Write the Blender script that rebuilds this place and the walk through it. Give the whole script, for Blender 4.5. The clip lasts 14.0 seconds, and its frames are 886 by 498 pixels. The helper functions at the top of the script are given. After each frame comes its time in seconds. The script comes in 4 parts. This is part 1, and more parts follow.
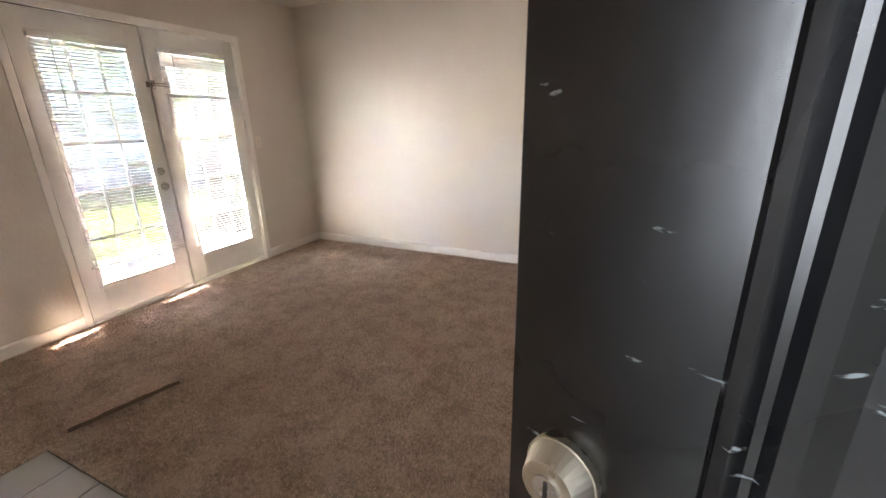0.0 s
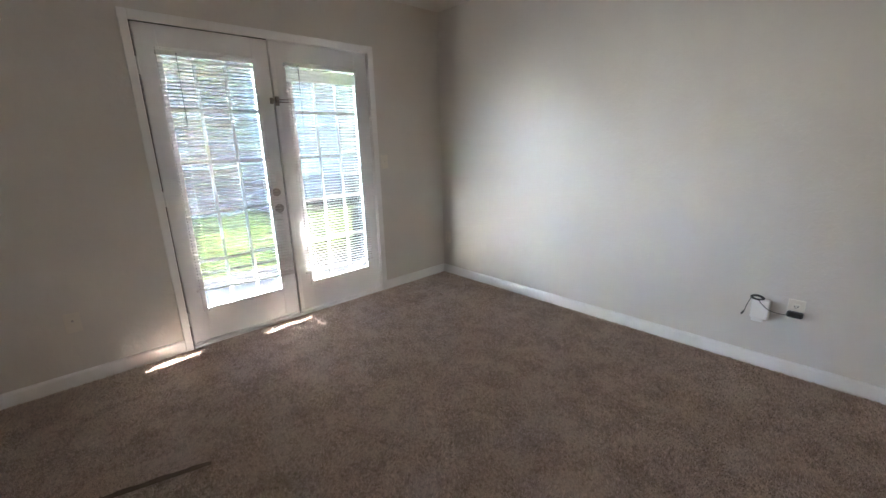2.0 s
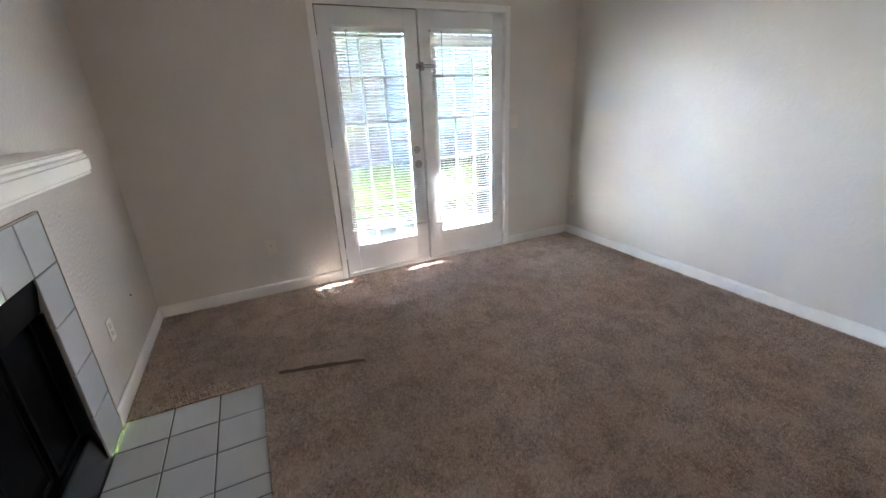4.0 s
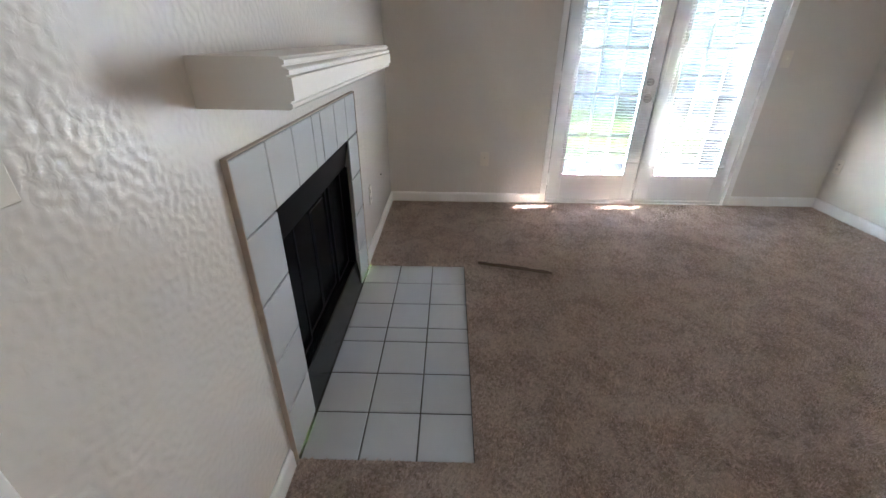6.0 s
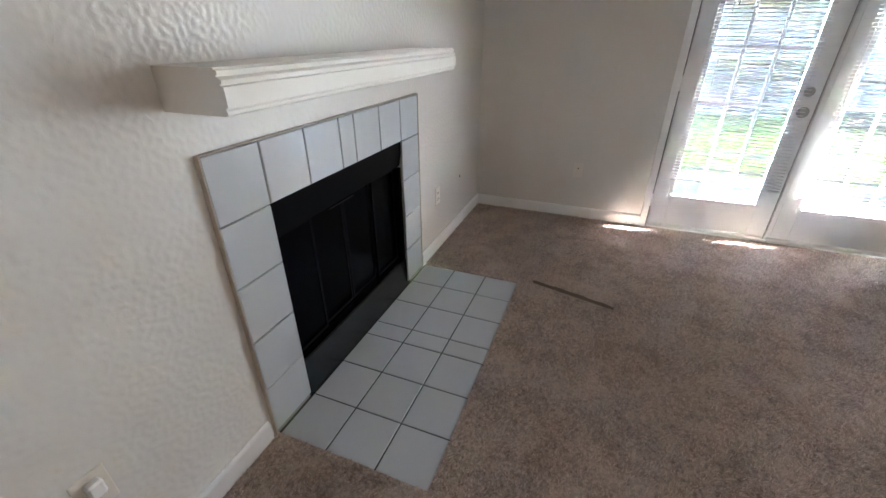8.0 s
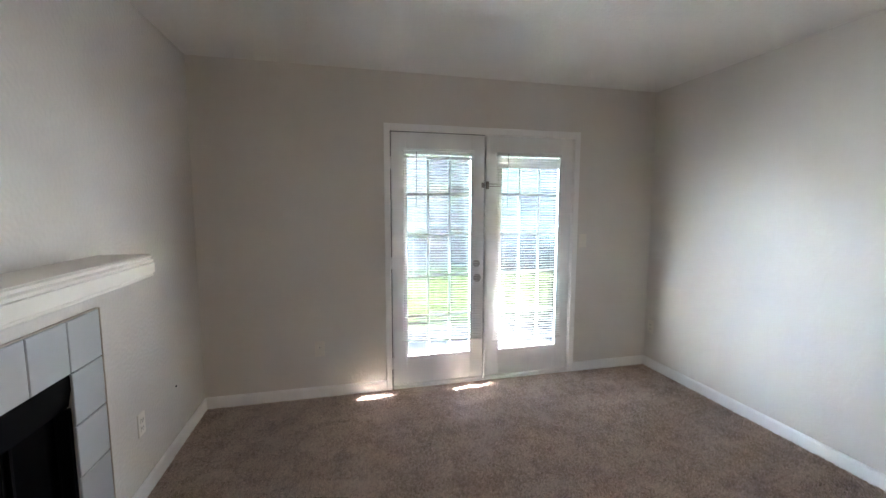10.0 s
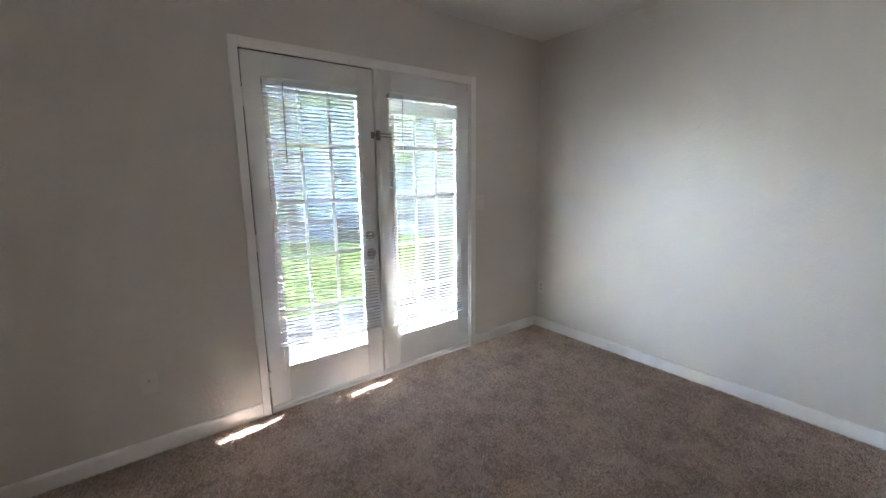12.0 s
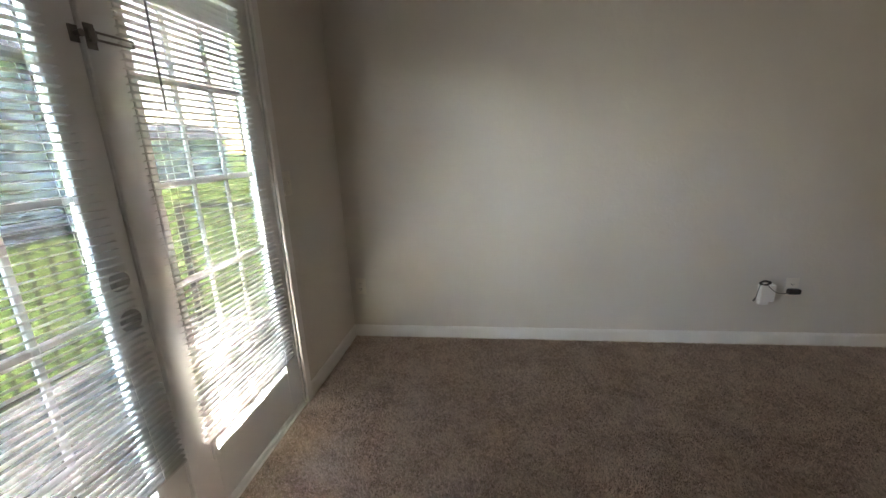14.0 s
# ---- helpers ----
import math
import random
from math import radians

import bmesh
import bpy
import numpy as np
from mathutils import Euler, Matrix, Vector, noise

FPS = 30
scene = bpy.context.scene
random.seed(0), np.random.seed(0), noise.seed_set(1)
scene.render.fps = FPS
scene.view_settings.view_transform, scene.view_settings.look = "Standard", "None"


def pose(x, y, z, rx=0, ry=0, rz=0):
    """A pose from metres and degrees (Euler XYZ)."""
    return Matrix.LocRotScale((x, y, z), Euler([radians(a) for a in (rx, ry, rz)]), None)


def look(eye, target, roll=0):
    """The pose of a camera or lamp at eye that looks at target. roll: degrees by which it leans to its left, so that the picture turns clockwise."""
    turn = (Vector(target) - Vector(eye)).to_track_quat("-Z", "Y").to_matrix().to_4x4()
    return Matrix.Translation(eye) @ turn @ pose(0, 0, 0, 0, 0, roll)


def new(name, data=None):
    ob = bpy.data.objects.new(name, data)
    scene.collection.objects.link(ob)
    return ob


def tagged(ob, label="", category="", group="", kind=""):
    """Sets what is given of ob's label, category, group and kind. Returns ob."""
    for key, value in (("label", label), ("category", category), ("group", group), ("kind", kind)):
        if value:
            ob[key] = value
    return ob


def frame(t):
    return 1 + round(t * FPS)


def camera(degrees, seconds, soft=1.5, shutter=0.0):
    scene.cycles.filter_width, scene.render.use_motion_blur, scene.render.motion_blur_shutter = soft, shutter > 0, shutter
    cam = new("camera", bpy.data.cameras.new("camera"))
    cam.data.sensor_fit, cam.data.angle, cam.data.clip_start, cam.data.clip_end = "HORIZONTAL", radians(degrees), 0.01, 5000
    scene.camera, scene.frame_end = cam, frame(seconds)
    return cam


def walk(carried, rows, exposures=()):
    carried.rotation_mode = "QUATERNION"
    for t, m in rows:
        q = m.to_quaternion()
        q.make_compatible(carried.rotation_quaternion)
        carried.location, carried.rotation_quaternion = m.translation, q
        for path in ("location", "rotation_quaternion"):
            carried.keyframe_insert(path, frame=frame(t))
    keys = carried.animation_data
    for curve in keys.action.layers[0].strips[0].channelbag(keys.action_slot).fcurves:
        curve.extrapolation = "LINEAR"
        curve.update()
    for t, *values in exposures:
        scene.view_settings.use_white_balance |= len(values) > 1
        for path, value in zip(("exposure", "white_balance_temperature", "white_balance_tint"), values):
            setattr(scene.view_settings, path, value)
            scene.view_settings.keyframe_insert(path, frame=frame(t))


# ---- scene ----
cam = camera(95.2, 14.0)
PATH = [
    (0, (0.052, 0.041, 1.347), (-0.751, 1.768, 0.738), -1.2),
    (0.3, (-0.003, 0.161, 1.32), (-0.911, 1.842, 0.728), -2.1),
    (0.6, (-0.056, 0.244, 1.343), (-1.066, 1.868, 0.756), -2.7),
    (0.9, (-0.111, 0.363, 1.319), (-1.189, 1.947, 0.746), -3.2),
    (1.5, (-0.262, 0.664, 1.345), (-1.38, 2.237, 0.822), -2.7),
    (2, (-0.283, 0.906, 1.326), (-1.707, 2.214, 0.817), -1.6),
    (2.2, (-0.285, 0.977, 1.33), (-1.774, 2.202, 0.8), -1.4),
    (4.3, (0.027, 0.708, 1.365), (-1.721, 1.383, 0.666), -2.9),
    (4.5, (0.115, 0.678, 1.36), (-1.661, 1.259, 0.646), -2.9),
    (5, (0.147, 0.572, 1.34), (-1.67, 0.858, 0.556), -2.0),
    (5.5, (0.112, 0.508, 1.3), (-1.687, 0.568, 0.429), -0.7),
    (6, (0.093, 0.498, 1.293), (-1.68, 0.472, 0.368), 0.6),
    (6.5, (0.059, 0.595, 1.288), (-1.7, 0.55, 0.336), 1.5),
    (7, (-0.062, 0.68, 1.295), (-1.798, 0.533, 0.313), 1.2),
    (7.5, (-0.097, 0.799, 1.3), (-1.763, 0.356, 0.288), -0.0),
    (8, (-0.081, 0.945, 1.318), (-1.722, 0.291, 0.38), -0.2),
    (8.5, (-0.088, 0.998, 1.362), (-1.866, 0.386, 0.681), -0.1),
    (9, (-0.11, 1.034, 1.433), (-2.052, 0.737, 1.061), 0.3),
    (9.2, (-0.127, 1.058, 1.465), (-2.102, 0.928, 1.177), 0.5),
    (11.3, (-0.465, 0.862, 1.435), (-2.166, 1.861, 1.106), -0.2),
    (11.5, (-0.602, 0.861, 1.427), (-2.281, 1.899, 1.107), -0.2),
    (12, (-0.928, 0.836, 1.38), (-2.498, 2.024, 1.026), -0.7),
    (12.5, (-1.256, 0.888, 1.37), (-2.651, 2.258, 0.953), -0.9),
    (13, (-1.65, 0.979, 1.348), (-2.792, 2.558, 0.897), -1.5),
    (13.5, (-1.973, 1.019, 1.34), (-2.768, 2.788, 0.855), -2.1),
    (14, (-2.267, 1.104, 1.342), (-2.536, 3.018, 0.83), -2.5),
]
EXPOSURES = [(0.0, 9.2, 7200, 19), (1.0, 9.2, 6350, 13), (2.0, 8.75, 6050, 12), (5.0, 9.15, 5750, 11), (8.0, 9.3, 5700, 10), (9.0, 9.1, 5700, 10), (11.5, 8.75, 5950, 10), (12.5, 8.45, 5700, 10), (13.0, 8.25, 5700, 10), (13.5, 8.0, 5900, 10), (14.0, 7.8, 6800, 11)]
walk(cam, [(t, look(eye, target, roll)) for t, eye, target, roll in PATH], EXPOSURES)

# ---- daylight ----
SUN_TO = Vector((-0.34, 1.5, 1.0)).normalized()
world = bpy.data.worlds.new("sky")
scene.world = world
world.use_nodes = True
wn = world.node_tree.nodes
sky = wn.new("ShaderNodeTexSky")
sky.sky_type, sky.sun_disc = "NISHITA", False
sky.air_density, sky.dust_density = 1.0, 1.8
sky.sun_elevation, sky.sun_rotation = math.asin(SUN_TO.z), math.atan2(SUN_TO.x, SUN_TO.y)
wn["Background"].inputs["Strength"].default_value = 0.15
world.node_tree.links.new(sky.outputs["Color"], wn["Background"].inputs["Color"])
sun_data = bpy.data.lights.new("sun", "SUN")
sun_data.energy, sun_data.angle, sun_data.color = 1.5, radians(0.6), (1.0, 0.95, 0.87)
sun = new("sun", sun_data)
sun.matrix_world = look(Vector((0, 0, 30)) + SUN_TO * 5, (0, 0, 30))

WINDOW_POWER = 0.095

# added lamp inside the walled landing, brightening the black door's outer face
entry_data = bpy.data.lights.new("entry_fill_lamp", "AREA")
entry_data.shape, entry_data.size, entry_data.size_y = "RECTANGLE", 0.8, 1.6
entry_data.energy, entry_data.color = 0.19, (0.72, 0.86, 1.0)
entry_light = new("entry_fill_lamp", entry_data)
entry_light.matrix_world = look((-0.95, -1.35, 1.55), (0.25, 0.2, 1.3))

# added area lamps at the two glazed leaves, standing in for sky and patio light
for leaf_y in (1.727, 2.508):
    pane_data = bpy.data.lights.new("window_daylight", "AREA")
    pane_data.shape, pane_data.size, pane_data.size_y = "RECTANGLE", 0.53, 1.63
    pane_data.energy, pane_data.color = WINDOW_POWER, (1.0, 0.965, 0.90)
    pane_light = new("window_daylight", pane_data)
    pane_light.matrix_world = look((-3.375, leaf_y, 1.078), (0.0, leaf_y, 1.078))

# warm lamp of the side hall
hall_data = bpy.data.lights.new("hall_lamp", "POINT")
hall_data.energy, hall_data.color, hall_data.shadow_soft_size = 0.12, (1.0, 0.66, 0.34), 0.12
hall_lamp = new("hall_lamp", hall_data)
hall_lamp.location = (1.3, 5.0, 2.25)


# ---- materials ----
class Nodes:
    """A small node writer for one material."""

    def __init__(self, name):
        self.m = bpy.data.materials.new(name)
        self.m.use_nodes = True
        self.t = self.m.node_tree
        self.bsdf = self.t.nodes["Principled BSDF"]
        self.co = self.t.nodes.new("ShaderNodeTexCoord").outputs["Object"]

    def node(self, kind, **inputs):
        n = self.t.nodes.new(kind)
        for k, v in inputs.items():
            self.put(n.inputs[k.replace("_", " ")], v)
        return n

    def put(self, socket, v):
        if isinstance(v, bpy.types.NodeSocket):
            self.t.links.new(v, socket)
        else:
            socket.default_value = v

    def noise(self, scale, detail=3.0, rough=0.55, stretch=None, distortion=0.0):
        co = self.co
        if stretch:
            mp = self.node("ShaderNodeMapping", Vector=co)
            mp.inputs["Scale"].default_value = stretch
            co = mp.outputs[0]
        return self.node("ShaderNodeTexNoise", Vector=co, Scale=scale, Detail=detail, Roughness=rough, Distortion=distortion).outputs["Fac"]

    def ramp(self, fac, stops):
        r = self.node("ShaderNodeValToRGB", Fac=fac)
        e = r.color_ramp.elements
        while len(e) < len(stops):
            e.new(0.5)
        for el, (p, c) in zip(e, stops):
            el.position, el.color = p, (*c, 1) if len(c) == 3 else c
        return r.outputs["Color"]

    def grey(self, fac, lo, hi, a=0.0, b=1.0):
        n = self.node("ShaderNodeMapRange", Value=fac)
        for k, v in (("From Min", lo), ("From Max", hi), ("To Min", a), ("To Max", b)):
            n.inputs[k].default_value = v
        return n.outputs["Result"]

    def mix(self, fac, a, b, how="MIX"):
        n = self.t.nodes.new("ShaderNodeMix")
        n.data_type, n.blend_type = "RGBA", how
        self.put(n.inputs[0], fac)
        for s, v in ((n.inputs[6], a), (n.inputs[7], b)):
            self.put(s, (*v, 1) if isinstance(v, tuple) and len(v) == 3 else v)
        return n.outputs[2]

    def bump(self, height, strength, distance, normal=None):
        n = self.node("ShaderNodeBump", Height=height, Strength=strength, Distance=distance)
        if normal:
            self.put(n.inputs["Normal"], normal)
        return n.outputs["Normal"]

    def done(self, colour, rough=0.5, normal=None, metal=0.0, spec=None, **more):
        self.put(self.bsdf.inputs["Base Color"], (*colour, 1) if isinstance(colour, tuple) and len(colour) == 3 else colour)
        self.put(self.bsdf.inputs["Roughness"], rough)
        self.put(self.bsdf.inputs["Metallic"], metal)
        if normal:
            self.put(self.bsdf.inputs["Normal"], normal)
        if spec is not None:
            self.put(self.bsdf.inputs["Specular IOR Level"], spec)
        for k, v in more.items():
            self.put(self.bsdf.inputs[k.replace("_", " ")], v)
        return self.m


def shade(c, f):
    return tuple(min(1.0, v * f) for v in c)


def paint(name, colour, rough=0.4, spread=0.05, relief=0.25):
    """Painted wood or metal: faint brush marks, slight dirt."""
    n = Nodes(name)
    big, fine = n.noise(2.3, 4), n.noise(70, 3)
    col = n.mix(n.grey(big, 0.3, 0.7), shade(colour, 1 - spread), shade(colour, 1 + spread))
    return n.done(col, n.grey(fine, 0.2, 0.8, rough - 0.07, rough + 0.1), n.bump(fine, relief, 0.0006))


def plaster(name, colour, rough, depth, grain=34):
    """Knock-down plaster under satin paint."""
    n = Nodes(name)
    blobs = n.noise(grain, 2.5, 0.5, distortion=0.7)
    lumps = n.grey(blobs, 0.47, 0.60)
    fine = n.noise(190, 2)
    big = n.noise(0.7, 3)
    col = n.mix(n.grey(big, 0.3, 0.7), shade(colour, 0.965), shade(colour, 1.03))
    nor = n.bump(lumps, 0.55, depth, n.bump(fine, 0.15, 0.0005))
    return n.done(col, rough, nor)


def carpet(name, tufts, paler=0.0):
    """Taupe cut pile, trodden into lighter and darker patches."""
    n = Nodes(name)
    curl = n.noise(70, 3, 0.65, distortion=0.6)
    nap = n.noise(6.0, 8, 0.72, distortion=0.3)
    large = n.noise(1.3, 3, 0.5)
    col = n.ramp(curl, [(0.28, (0.203, 0.152, 0.120)), (0.5, (0.458, 0.359, 0.297)), (0.72, (0.762, 0.624, 0.534))])
    if tufts:
        rnd = n.t.nodes.new("ShaderNodeNewGeometry").outputs["Random Per Island"]
        col = n.mix(n.grey(rnd, 0, 1, 0, 0.8), col, n.ramp(rnd, [(0.0, (0.186, 0.138, 0.110)), (0.6, (0.509, 0.400, 0.329)), (1.0, (0.915, 0.763, 0.669))]))
    col = n.mix(n.grey(nap, 0.49, 0.60, 0.0, 0.65), col, n.mix(0.6, col, (0.72, 0.62, 0.53)))
    col = n.mix(n.grey(nap, 0.48, 0.36, 0.0, 0.42), col, n.mix(0.6, col, (0.105, 0.076, 0.056)))
    col = n.mix(n.grey(large, 0.42, 0.7, 0, 0.28), col, n.mix(0.6, col, (0.20, 0.145, 0.108)))
    col = n.mix(paler, col, (0.80, 0.66, 0.55))
    nor = None if tufts else n.bump(curl, 0.9, 0.012, n.bump(nap, 0.5, 0.012))
    return n.done(col, 0.95, nor, spec=0.3, Sheen_Weight=0.15, Sheen_Roughness=0.45)


def glazed(name, colour, rough=0.22):
    n = Nodes(name)
    rnd = n.t.nodes.new("ShaderNodeObjectInfo").outputs["Random"]
    big, fine = n.noise(7, 4), n.noise(45, 4)
    col = n.mix(rnd, shade(colour, 0.96), shade(colour, 1.03))
    col = n.mix(n.grey(big, 0.55, 0.9, 0, 0.2), col, shade(colour, 0.86))
    return n.done(col, rough, n.bump(n.noise(3, 1), 0.05, 0.002))


def metal(name, colour, rough=0.3):
    n = Nodes(name)
    return n.done(n.mix(n.noise(30, 3), shade(colour, 0.85), colour), n.grey(n.noise(60, 3), 0.3, 0.7, rough - 0.06, rough + 0.1), metal=1.0)


def plain(name, colour, rough=0.5, spread=0.08, grain=40.0, relief=0.2):
    n = Nodes(name)
    f = n.noise(grain, 4)
    return n.done(n.mix(f, shade(colour, 1 - spread), shade(colour, 1 + spread)), rough, n.bump(f, relief, 0.001))


def scuffed_black():
    """Dull black door paint with pale scratches."""
    n = Nodes("scuffed_black_paint")
    scr = n.noise(17, 4, 0.65, (1.0, 1.0, 3.5), 0.4)
    cloud = n.noise(3.0, 4)
    col = n.mix(n.grey(scr, 0.665, 0.70), (0.003, 0.0033, 0.004), (0.22, 0.25, 0.26))
    col = n.mix(n.grey(cloud, 0.45, 0.8, 0, 0.5), col, (0.009, 0.010, 0.013))
    return n.done(col, n.grey(cloud, 0.3, 0.7, 0.2, 0.36), n.bump(n.noise(50, 4), 0.2, 0.001))


def siding(name, colour, pitch):
    """Lapped boards of far facades."""
    n = Nodes(name)
    z = n.node("ShaderNodeSeparateXYZ", Vector=n.co).outputs["Z"]
    lap = n.node("ShaderNodeMath", **{"Value": z})
    lap.operation = "MODULO"
    lap.inputs[1].default_value = pitch
    col = n.mix(n.noise(0.6, 4), shade(colour, 0.88), shade(colour, 1.06))
    return n.done(col, 0.7, n.bump(n.grey(lap.outputs[0], 0, pitch), 1.0, 0.02))


def bricks(name, a, b):
    n = Nodes(name)
    br = n.node("ShaderNodeTexBrick", Vector=n.co, Color1=(*a, 1), Color2=(*b, 1), Mortar=(0.5, 0.47, 0.43, 1), Scale=4.0)
    return n.done(n.mix(n.grey(n.noise(1.5, 4), 0.3, 0.7, 0, 0.4), br.outputs["Color"], shade(a, 0.8)), 0.85)


def grass():
    n = Nodes("lawn_grass")
    col = n.ramp(n.noise(0.35, 6, 0.65), [(0.3, (0.21, 0.31, 0.045)), (0.5, (0.28, 0.39, 0.06)), (0.68, (0.36, 0.41, 0.12))])
    fine = n.noise(14, 5, 0.7)
    col = n.mix(n.grey(fine, 0.3, 0.7, 0, 0.5), col, (0.17, 0.26, 0.035))
    dry = n.noise(0.16, 4, 0.6)
    col = n.mix(n.grey(dry, 0.62, 0.72, 0, 0.6), col, (0.30, 0.25, 0.13))
    return n.done(col, 0.95, n.bump(fine, 1.0, 0.06), spec=0.1)


def view_dimming_glass():
    # near-black colour dims the outside view to suit the bright indoor exposure
    n = Nodes("dark_dimming_glass")
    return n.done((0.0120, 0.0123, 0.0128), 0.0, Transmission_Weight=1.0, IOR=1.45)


def thin_vinyl():
    """White slats that let a little daylight through."""
    n = Nodes("white_blind_vinyl")
    body = n.done(n.mix(n.noise(20, 3), (0.60, 0.60, 0.595), (0.66, 0.66, 0.65)), 0.4)
    glow = n.node("ShaderNodeBsdfTranslucent", Color=(0.72, 0.72, 0.70, 1))
    both = n.node("ShaderNodeMixShader", Fac=0.36)
    n.t.links.new(n.bsdf.outputs[0], both.inputs[1])
    n.t.links.new(glow.outputs[0], both.inputs[2])
    n.t.links.new(both.outputs[0], n.t.nodes["Material Output"].inputs["Surface"])
    return body


WALL = plaster("beige_wall_paint", (0.67, 0.640, 0.592), 0.56, 0.0009)
ROUGHWALL = plaster("beige_knockdown_paint", (0.72, 0.69, 0.645), 0.25, 0.0003, 46)
CEIL = plaster("ceiling_white", (0.78, 0.76, 0.72), 0.8, 0.003)
TRIM = paint("white_trim_paint", (0.87, 0.865, 0.85), 0.38)
DOORP = paint("white_door_paint", (0.78, 0.785, 0.78), 0.35)
MANTEL = paint("mantel_cream_paint", (0.80, 0.765, 0.69), 0.42, 0.03)
CARPET = carpet("carpet_backing", False)
PILE = carpet("carpet_pile", True)
# the floor's pile mixed slightly paler, so the loose strip stands out
PALEPILE = carpet("paler_strip_pile", True, 0.12)
TILE = glazed("white_glazed_tile", (0.50, 0.52, 0.535))
GROUT = plain("dark_grout", (0.055, 0.05, 0.046), 0.95, 0.2, 60)
GROUTL = plain("grey_grout", (0.26, 0.26, 0.25), 0.95, 0.2, 60)
EDGE = plain("surround_edge_trim", (0.46, 0.40, 0.33), 0.7, 0.12, 30)
BLACKMATT = Nodes("matt_black_enamel")
BLACKMATT = BLACKMATT.done(BLACKMATT.mix(BLACKMATT.noise(14, 4), (0.0015, 0.0015, 0.002), (0.004, 0.004, 0.005)), 0.45, spec=0.04)
BLACKM = plain("black_enamel", (0.003, 0.0035, 0.004), 0.25, 0.3, 18, 0.1)
SOOT = plain("sooty_firebrick", (0.010, 0.009, 0.009), 0.9, 0.4, 12)
SMOKED = Nodes("smoked_fire_glass")
SMOKED = SMOKED.done(SMOKED.mix(SMOKED.grey(SMOKED.noise(3, 4, 0.6, (1, 1, 0.25)), 0.5, 0.8), (0.001, 0.001, 0.0015), (0.003, 0.003, 0.0045)), 0.22, spec=0.03)
NICKEL = metal("satin_nickel", (0.62, 0.58, 0.50), 0.3)
CHROME = metal("worn_chrome", (0.66, 0.66, 0.66), 0.22)
DARKM = metal("tarnished_bronze", (0.22, 0.20, 0.19), 0.4)
AGED = metal("aged_nickel", (0.42, 0.41, 0.40), 0.35)
SLAT = thin_vinyl()
CORD = plain("blind_cord", (0.66, 0.65, 0.61), 0.9)
WAND = plain("smoky_wand_plastic", (0.12, 0.12, 0.13), 0.3)
PLATE = plain("ivory_plate_plastic", (0.74, 0.70, 0.62), 0.4, 0.02)
WHITEP = plain("white_adapter_plastic", (0.90, 0.90, 0.88), 0.4, 0.02)
BLACKP = plain("black_cable_plastic", (0.015, 0.015, 0.016), 0.45)
# near-black colour standing in for the shade inside the door gaps
GAPSHADE = plain("gap_shade", (0.03, 0.028, 0.026), 0.9)
BLACKDOOR = scuffed_black()
GLASS = view_dimming_glass()
CONCRETE = plain("patio_concrete", (0.46, 0.44, 0.41), 0.9, 0.16, 9)
RAILM = plain("bronze_rail_paint", (0.05, 0.055, 0.05), 0.5)
STUCCO = plain("white_stucco", (0.78, 0.77, 0.74), 0.85, 0.05, 25)
GRASS = grass()
BLUES = siding("blue_grey_siding", (0.58, 0.67, 0.80), 0.16)
PALES = siding("pale_blue_siding", (0.70, 0.79, 0.85), 0.16)
WHITES = siding("white_siding", (0.80, 0.81, 0.81), 0.16)
BRICK = bricks("rose_brick", (0.62, 0.42, 0.39), (0.70, 0.53, 0.49))
ROOFM = plain("grey_shingle_roof", (0.16, 0.16, 0.165), 0.9, 0.25, 6)
FARGLASS = plain("far_window_glass", (0.16, 0.20, 0.25), 0.12, 0.2, 3)
SHUTTER = plain("slate_shutter", (0.24, 0.30, 0.37), 0.6)
LEAF = Nodes("hedge_leaf")
LEAF = LEAF.done(LEAF.ramp(LEAF.noise(3, 5), [(0.3, (0.03, 0.065, 0.018)), (0.7, (0.09, 0.15, 0.04))]), 0.6)


# ---- building blocks ----
def box(bm, x0, x1, y0, y1, z0, z1):
    v = bmesh.ops.create_cube(bm, size=1)["verts"]
    for p in v:
        p.co = Vector(((x0 + x1) / 2 + p.co.x * (x1 - x0), (y0 + y1) / 2 + p.co.y * (y1 - y0), (z0 + z1) / 2 + p.co.z * (z1 - z0)))
    return v


def rod(bm, a, b, r, sides=10, r2=None):
    a, b = Vector(a), Vector(b)
    m = Matrix.Translation((a + b) / 2) @ (b - a).to_track_quat("Z", "Y").to_matrix().to_4x4()
    return bmesh.ops.create_cone(bm, cap_ends=True, segments=sides, radius1=r, radius2=r if r2 is None else r2, depth=(b - a).length, matrix=m)["verts"]


def bevel(bm, off=0.003, seg=1):
    bmesh.ops.bevel(bm, geom=list(bm.edges), offset=off, segments=seg, affect="EDGES", clamp_overlap=True)
    return bm


def mesh_of(name, bm, material, smooth=False):
    me = bpy.data.meshes.new(name)
    bm.to_mesh(me)
    bm.free()
    me.materials.append(material)
    if smooth:
        for p in me.polygons:
            p.use_smooth = True
    return me


def part(name, bm, material, parent=None, label="", smooth=False):
    ob = new(name, mesh_of(name, bm, material, smooth))
    if parent:
        ob.parent = parent
    return tagged(ob, label)


def piece(name, me, parent, m):
    ob = new(name, me)
    ob.parent, ob.matrix_basis = parent, m
    return ob


def boxes(*rows, b=0.0):
    bm = bmesh.new()
    for r in rows:
        box(bm, *r)
    return bevel(bm, b) if b else bm


def structure(name, bm, material, label, category):
    return tagged(part(name, bm, material), label, category, kind="structure")


